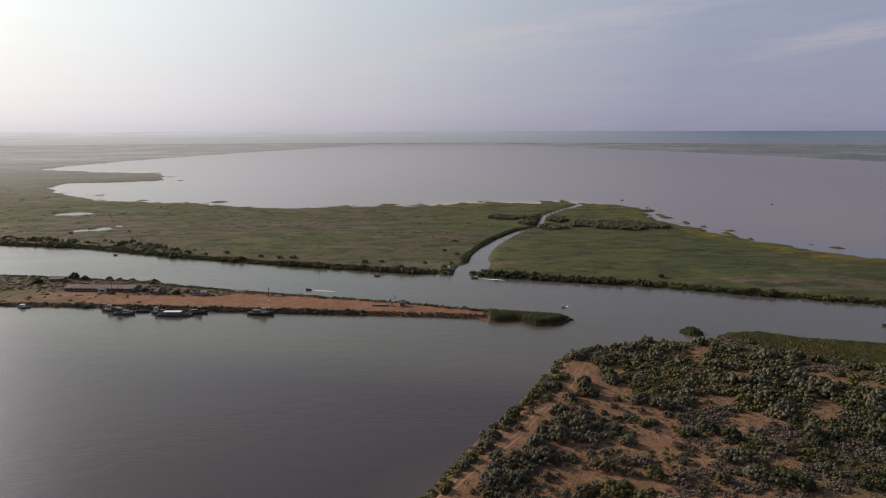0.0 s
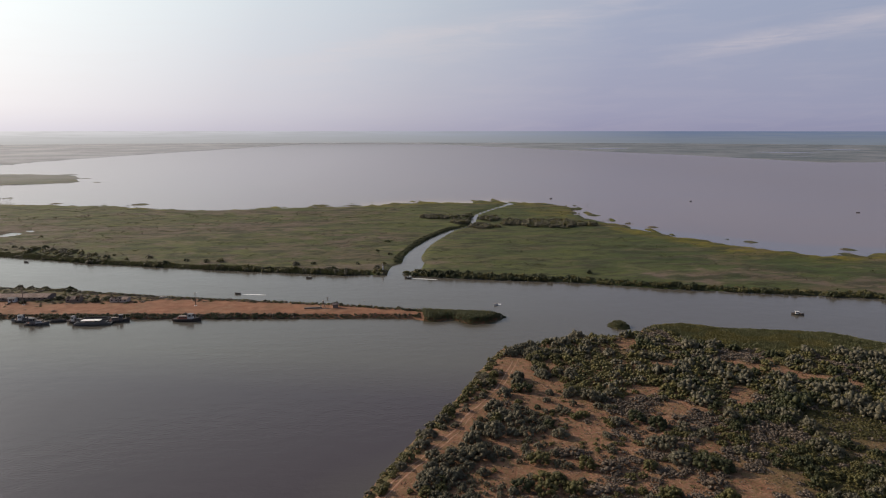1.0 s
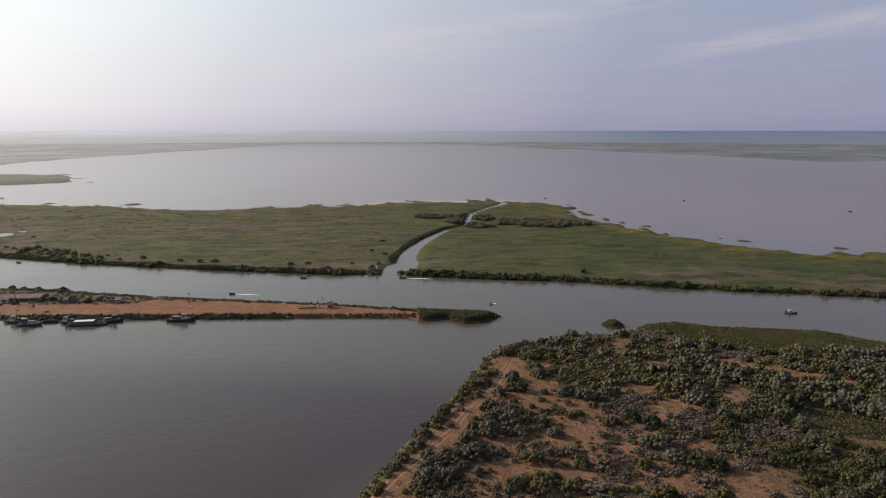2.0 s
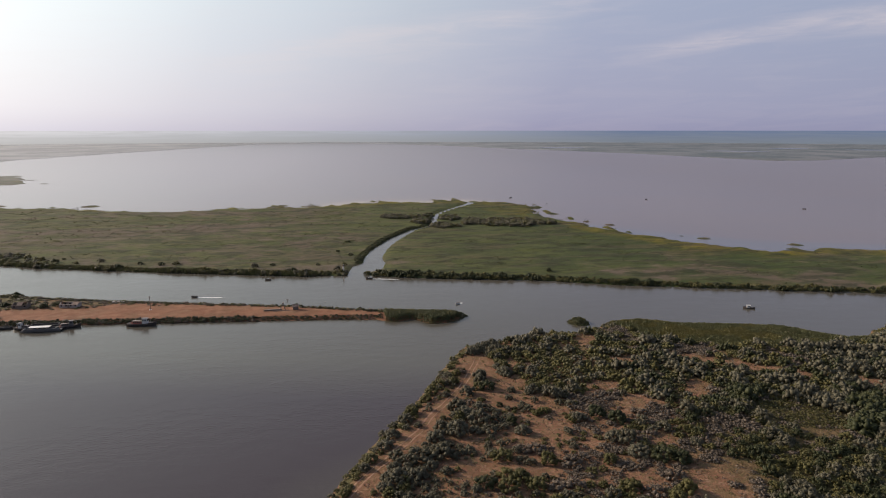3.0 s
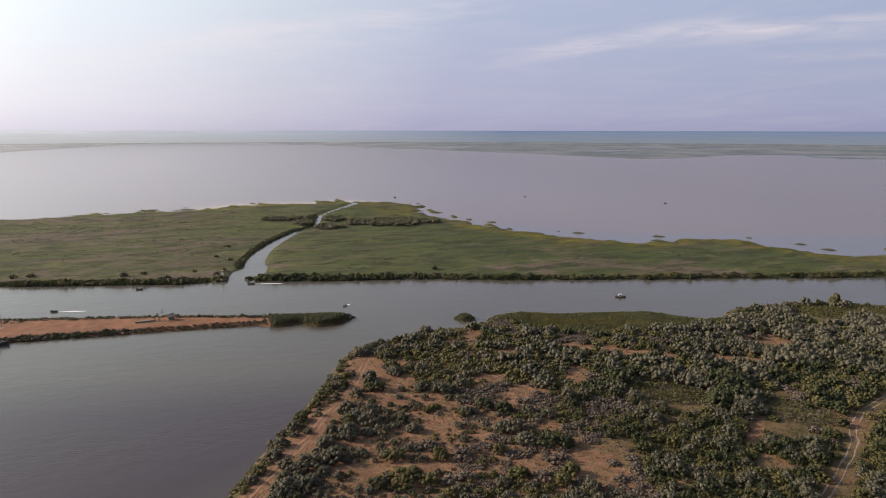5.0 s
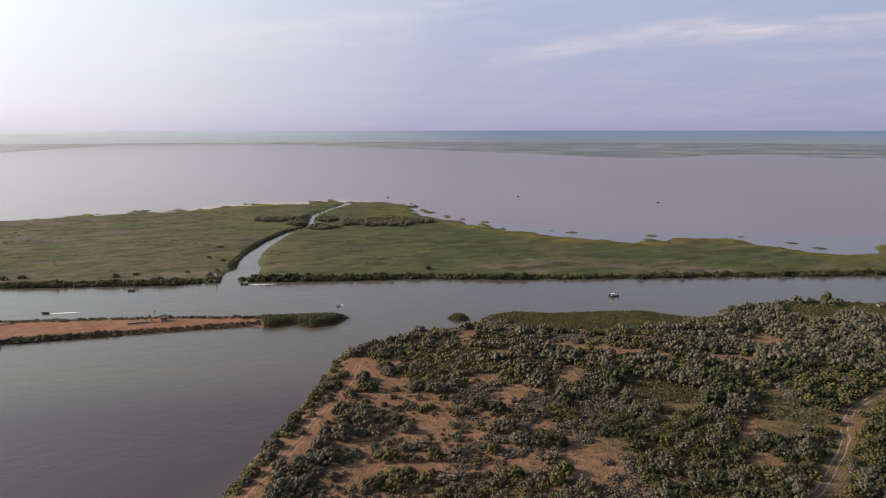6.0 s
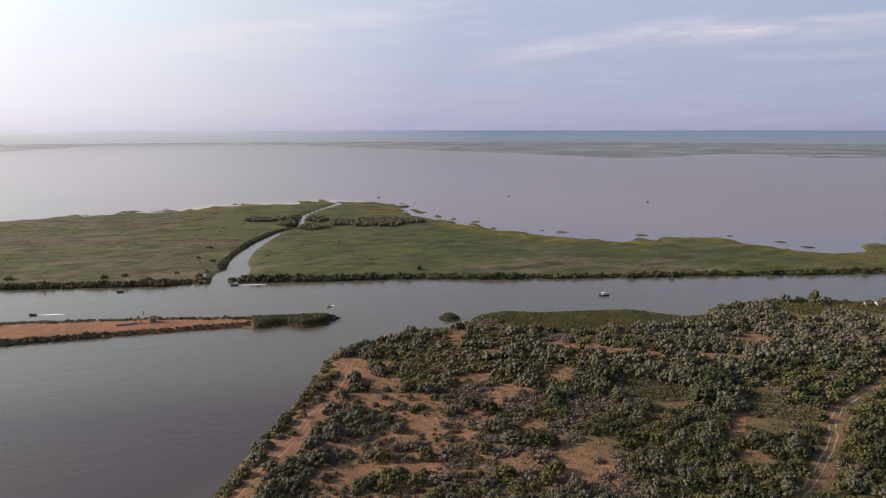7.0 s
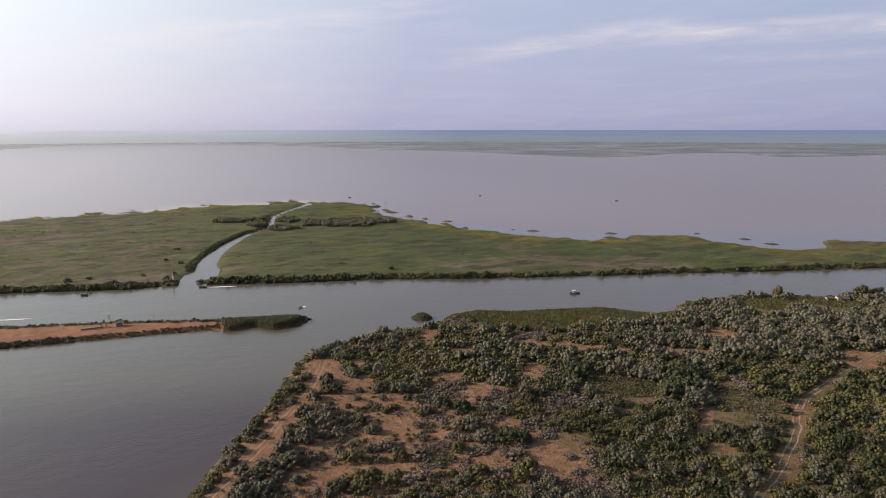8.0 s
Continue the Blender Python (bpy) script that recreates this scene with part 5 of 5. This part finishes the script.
house("shed", -200, 351, -2, 40, 9, 2.0, 0.95, "long ruined shed with a sagging weathered roof", DIRTY, ROOF, 15, 0.04)
house("cottage", -238, 371, 0, 8, 5, 2.1, 0.8, "small cottage with a pale flat-pitched roof", DIRTY, CONCRETE, 3)
house("hut", -197, 345, 2, 3.6, 2.6, 2.1, 0.5, "small white hut in front of the shed", WHITE, CONCRETE, 2)
house("ruin", -165, 343, 4, 7, 5, 2.0, 0.9, "dark ruined house with a broken roof", WOOD, ROOF, 3, 0.35)
house("ruin", -141, 341, -3, 9, 4.5, 1.9, 0.6, "low ruined house with pale walls and broken roof", PLASTER, ROOF, 4, 0.4)
house("hut", -27, 318.5, 8, 2.6, 2.2, 2.0, 0.6, "small rusty brown hut on the dry spit", WOOD, ROOF, 1)
house("cottage", 319.8, 218.8, -28, 5.6, 3.4, 1.7, 0.7, "low white riverside house with a dark weathered roof", PLASTER, WOOD, 4)
house("shed", 314.0, 222.0, -24, 3.0, 2.4, 1.5, 0.4, "small dark wooden shed beside the riverside house", WOOD, WOOD, 2)


def pole(x, y, tall, arms, label, name="utility_pole"):
    ob = tagged(new(name), label, "pole")
    part("shaft", one(cyl, (0, 0, -0.4), (0, 0, tall), 0.20, 0.13, 8), STEEL, ob)
    for i in range(arms):
        arm = part("cross_arm", one(box, -0.9, 0.9, -0.06, 0.06, tall - 0.5 - i * 0.7, tall - 0.38 - i * 0.7, 0.01), WOOD, ob)
        for px in (-0.8, 0.0, 0.8):
            part("insulator", one(cyl, (px, 0, tall - 0.38 - i * 0.7), (px, 0, tall - 0.18 - i * 0.7), 0.06, 0.04, 6), WHITE, arm)
    part("foot_block", one(box, -0.7, 0.7, -0.7, 0.7, -0.5, 0.12, 0.05), CONCRETE, ob)
    at(ob, x, y, 15, height(x, y))


pole(-188, 338, 10.5, 1, "tall dark utility pole on dry grass")
pole(-99, 329, 7.0, 1, "dark utility pole with a concrete foot on the spit")
pole(-33, 341, 3.6, 1, "short signal post on the river side of the spit", "signal_post")
pole(-13, 336, 3.0, 0, "short bare post among bushes", "signal_post")


def slab(x, y, turn, length, label):
    ob = tagged(new("concrete_slab"), label, "slab")
    for i in range(3):
        part("panel", one(box, -length / 2 + i * length / 3, -length / 2 + (i + 1) * length / 3 - 0.08, -1.0, 1.0, -0.2, 0.5 - 0.08 * i, 0.05), CONCRETE, ob)
    at(ob, x, y, turn, height(x, y))


slab(-102.5, 351, 6, 10, "pale concrete slabs lying in the grass")
slab(-120, 347, -8, 6, "pale concrete slabs lying in the grass")


def gantry(x, y):
    # collapsed loading frame: a long beam on the ground and a leaning triangular stand
    ob = tagged(new("loading_frame"), "collapsed dark timber loading frame on red soil", "wreck")
    part("beam", one(box, -7.5, 1.2, -0.35, 0.35, 0.0, 0.7, 0.05), WOOD, ob)
    part("beam", one(box, -7.0, 0.5, 0.9, 1.4, 0.0, 0.5, 0.05), WOOD, ob)
    for s in (-0.9, 0.9):
        part("leg", one(cyl, (0.2, s, 0.1), (2.0, s * 0.3, 3.6), 0.16, 0.12, 8), WOOD, ob)
        part("leg", one(cyl, (3.0, s, 0.0), (2.0, s * 0.3, 3.6), 0.16, 0.12, 8), WOOD, ob)
    part("cap", one(box, 1.6, 2.4, -0.6, 0.6, 3.5, 3.8, 0.03), WOOD, ob)
    part("plank", one(box, -3.0, 5.0, -1.8, -1.4, 0.0, 0.25, 0.02), WOOD, ob)
    at(ob, x, y, 6, height(x, y))


gantry(-35, 318)


def tree(x, y, size, tall, kd, label, name="tree"):
    ob = tagged(new(name), label, "tree")
    v, f = FINE[int(rng.integers(0, 6))]
    part_crown = new("crown", mesh_from("crown", v, f, LEAF[kd], None, True))
    part_trunk = new("trunk", TRUNKS[0])
    part_crown.parent = part_trunk.parent = ob
    ob.matrix_world = pose(x, y, height(x, y) - 0.05, 0, 0, rng.uniform(0, 360)) @ Matrix.Diagonal((size, size, size * tall, 1))


# taller single trees by the white house, on the spit and on the marsh
for spec in ((299, 240, 3.9, 1.75, 2, "tall round yellowish green tree by the river"), (303, 236, 2.8, 1.0, 0, "silvery olive tree beside a tall tree"),
             (296, 243, 2.4, 0.9, 4, "dark bush beside a tall tree"), (343, 224, 5.0, 1.35, 4, "dark leafy tree beside the white house"), (351, 221, 4.6, 1.3, 4, "dark leafy tree beside the white house"),
             (308, 234, 2.0, 0.8, 0, "silvery olive bush behind the white house"), (331, 224, 2.0, 0.8, 0, "silvery olive bush beside the white house"),
             (-28, 333, 1.9, 1.0, 4, "dark round bush on the river side of the spit"), (5, 318, 1.6, 1.0, 4, "dark round bush on the spit"),
             (-234, 380, 3.4, 1.1, 4, "dark tree behind the cottage"), (-213, 381, 2.6, 1.0, 4, "dark tree behind the shed"), (-180, 371, 2.6, 1.0, 4, "dark square-topped tree on the spit"),
             (-247, 366, 3.0, 0.9, 4, "dark bush before the cottage"), (-252, 372, 2.6, 0.8, 1, "green bush beside the cottage"), (-190, 341, 2.2, 0.8, 4, "dark bush under the utility pole"),
             (-154, 341, 2.6, 0.8, 4, "dark bush between the ruins"), (-148, 343, 2.4, 0.9, 4, "dark bush between the ruins"), (-175, 347, 3.0, 0.7, 4, "dark bushy heap at the shed's end"), (-179, 344, 2.0, 0.7, 4, "dark bushy heap at the shed's end"),
             (-225, 376, 2.8, 0.9, 4, "dark bush behind the shed"), (-205, 378, 2.2, 0.9, 4, "dark bush behind the shed"), (-196, 376, 2.4, 0.9, 4, "dark bush behind the shed"),
             (126, 385, 2.2, 1.1, 4, "dark lone bush on the marsh"), (118.5, 279.5, 1.1, 0.9, 4, "small dark bush standing in the water")):
    tree(*spec)


def marsh_woods():
    # groves of pale olive willows on both sides of the side channel, round bushes on the western marsh
    spots = [(122, 612, 14, 18), (145, 606, 18, 28), (166, 600, 18, 28), (186, 594, 14, 12), (90, 590, 15, 15), (104, 640, 11, 20), (54, 655, 22, 15), (70, 618, 9, 14), (86, 662, 8, 14)]
    x, y = lattice(20, 205, 560, 690, 3.9)
    d, region, z, _ = survey(x, y)
    m = (region == 3) & (ovals(x, y, spots) + 0.4 * (fbm(x, y, 8, 2, 99) - 0.4) > 0.05) & (d > 0.5)
    joined("marsh_grove", ROUGH, np.stack([x, y, z - 0.1], -1)[m], rng.uniform(1.9, 3.3, m.sum()), "grove of pale olive green willows on the marsh", "grove", rng.uniform(0.9, 1.25, m.sum()), LEAF, rng.choice([0, 0, 0, 0, 5, 2], m.sum()))
    x, y = lattice(-420, 10, 400, 560, 9.0)
    d, region, z, _ = survey(x, y)
    m = (region == 3) & (d > 4) & (d < 26) & (rng.uniform(size=len(x)) < 0.16)
    joined("marsh_bushes", ROUGH, np.stack([x, y, z - 0.1], -1)[m], rng.uniform(1.6, 3.2, m.sum()), "scattered round willow bushes on the marsh edge", "bushes", rng.uniform(0.8, 1.05, m.sum()), LEAF, rng.choice([0, 1, 4], m.sum()))
    # scrub on the western, grassy half of the spit
    x, y = lattice(-420, -60, 318, 420, 2.6)
    d, region, z, _ = survey(x, y)
    back = y > spit_green(x) + (fbm(x, y, 12, 2, 101) - 0.37) * 22
    built = ovals(x, y, [(-200, 350.5, 25, 8), (-238, 372, 6, 5), (-197, 345, 4, 5), (-165, 343, 6, 5), (-142, 341, 8, 5)]) > 0
    m = (region == 2) & (d > 1) & ~built & ((back & (rng.uniform(size=len(x)) < 0.9)) | (rng.uniform(size=len(x)) < np.clip((-150 - x) / 500, 0.0, 0.16)))
    joined("spit_scrub", SMALL, np.stack([x, y, z - 0.1], -1)[m], rng.uniform(0.7, 1.7, m.sum()), "dark green scrub and herbs on the grassy spit", "bushes", rng.uniform(0.4, 0.7, m.sum()), LEAF, rng.choice([4, 1, 3, 3, 3, 5], m.sum()))


marsh_woods()
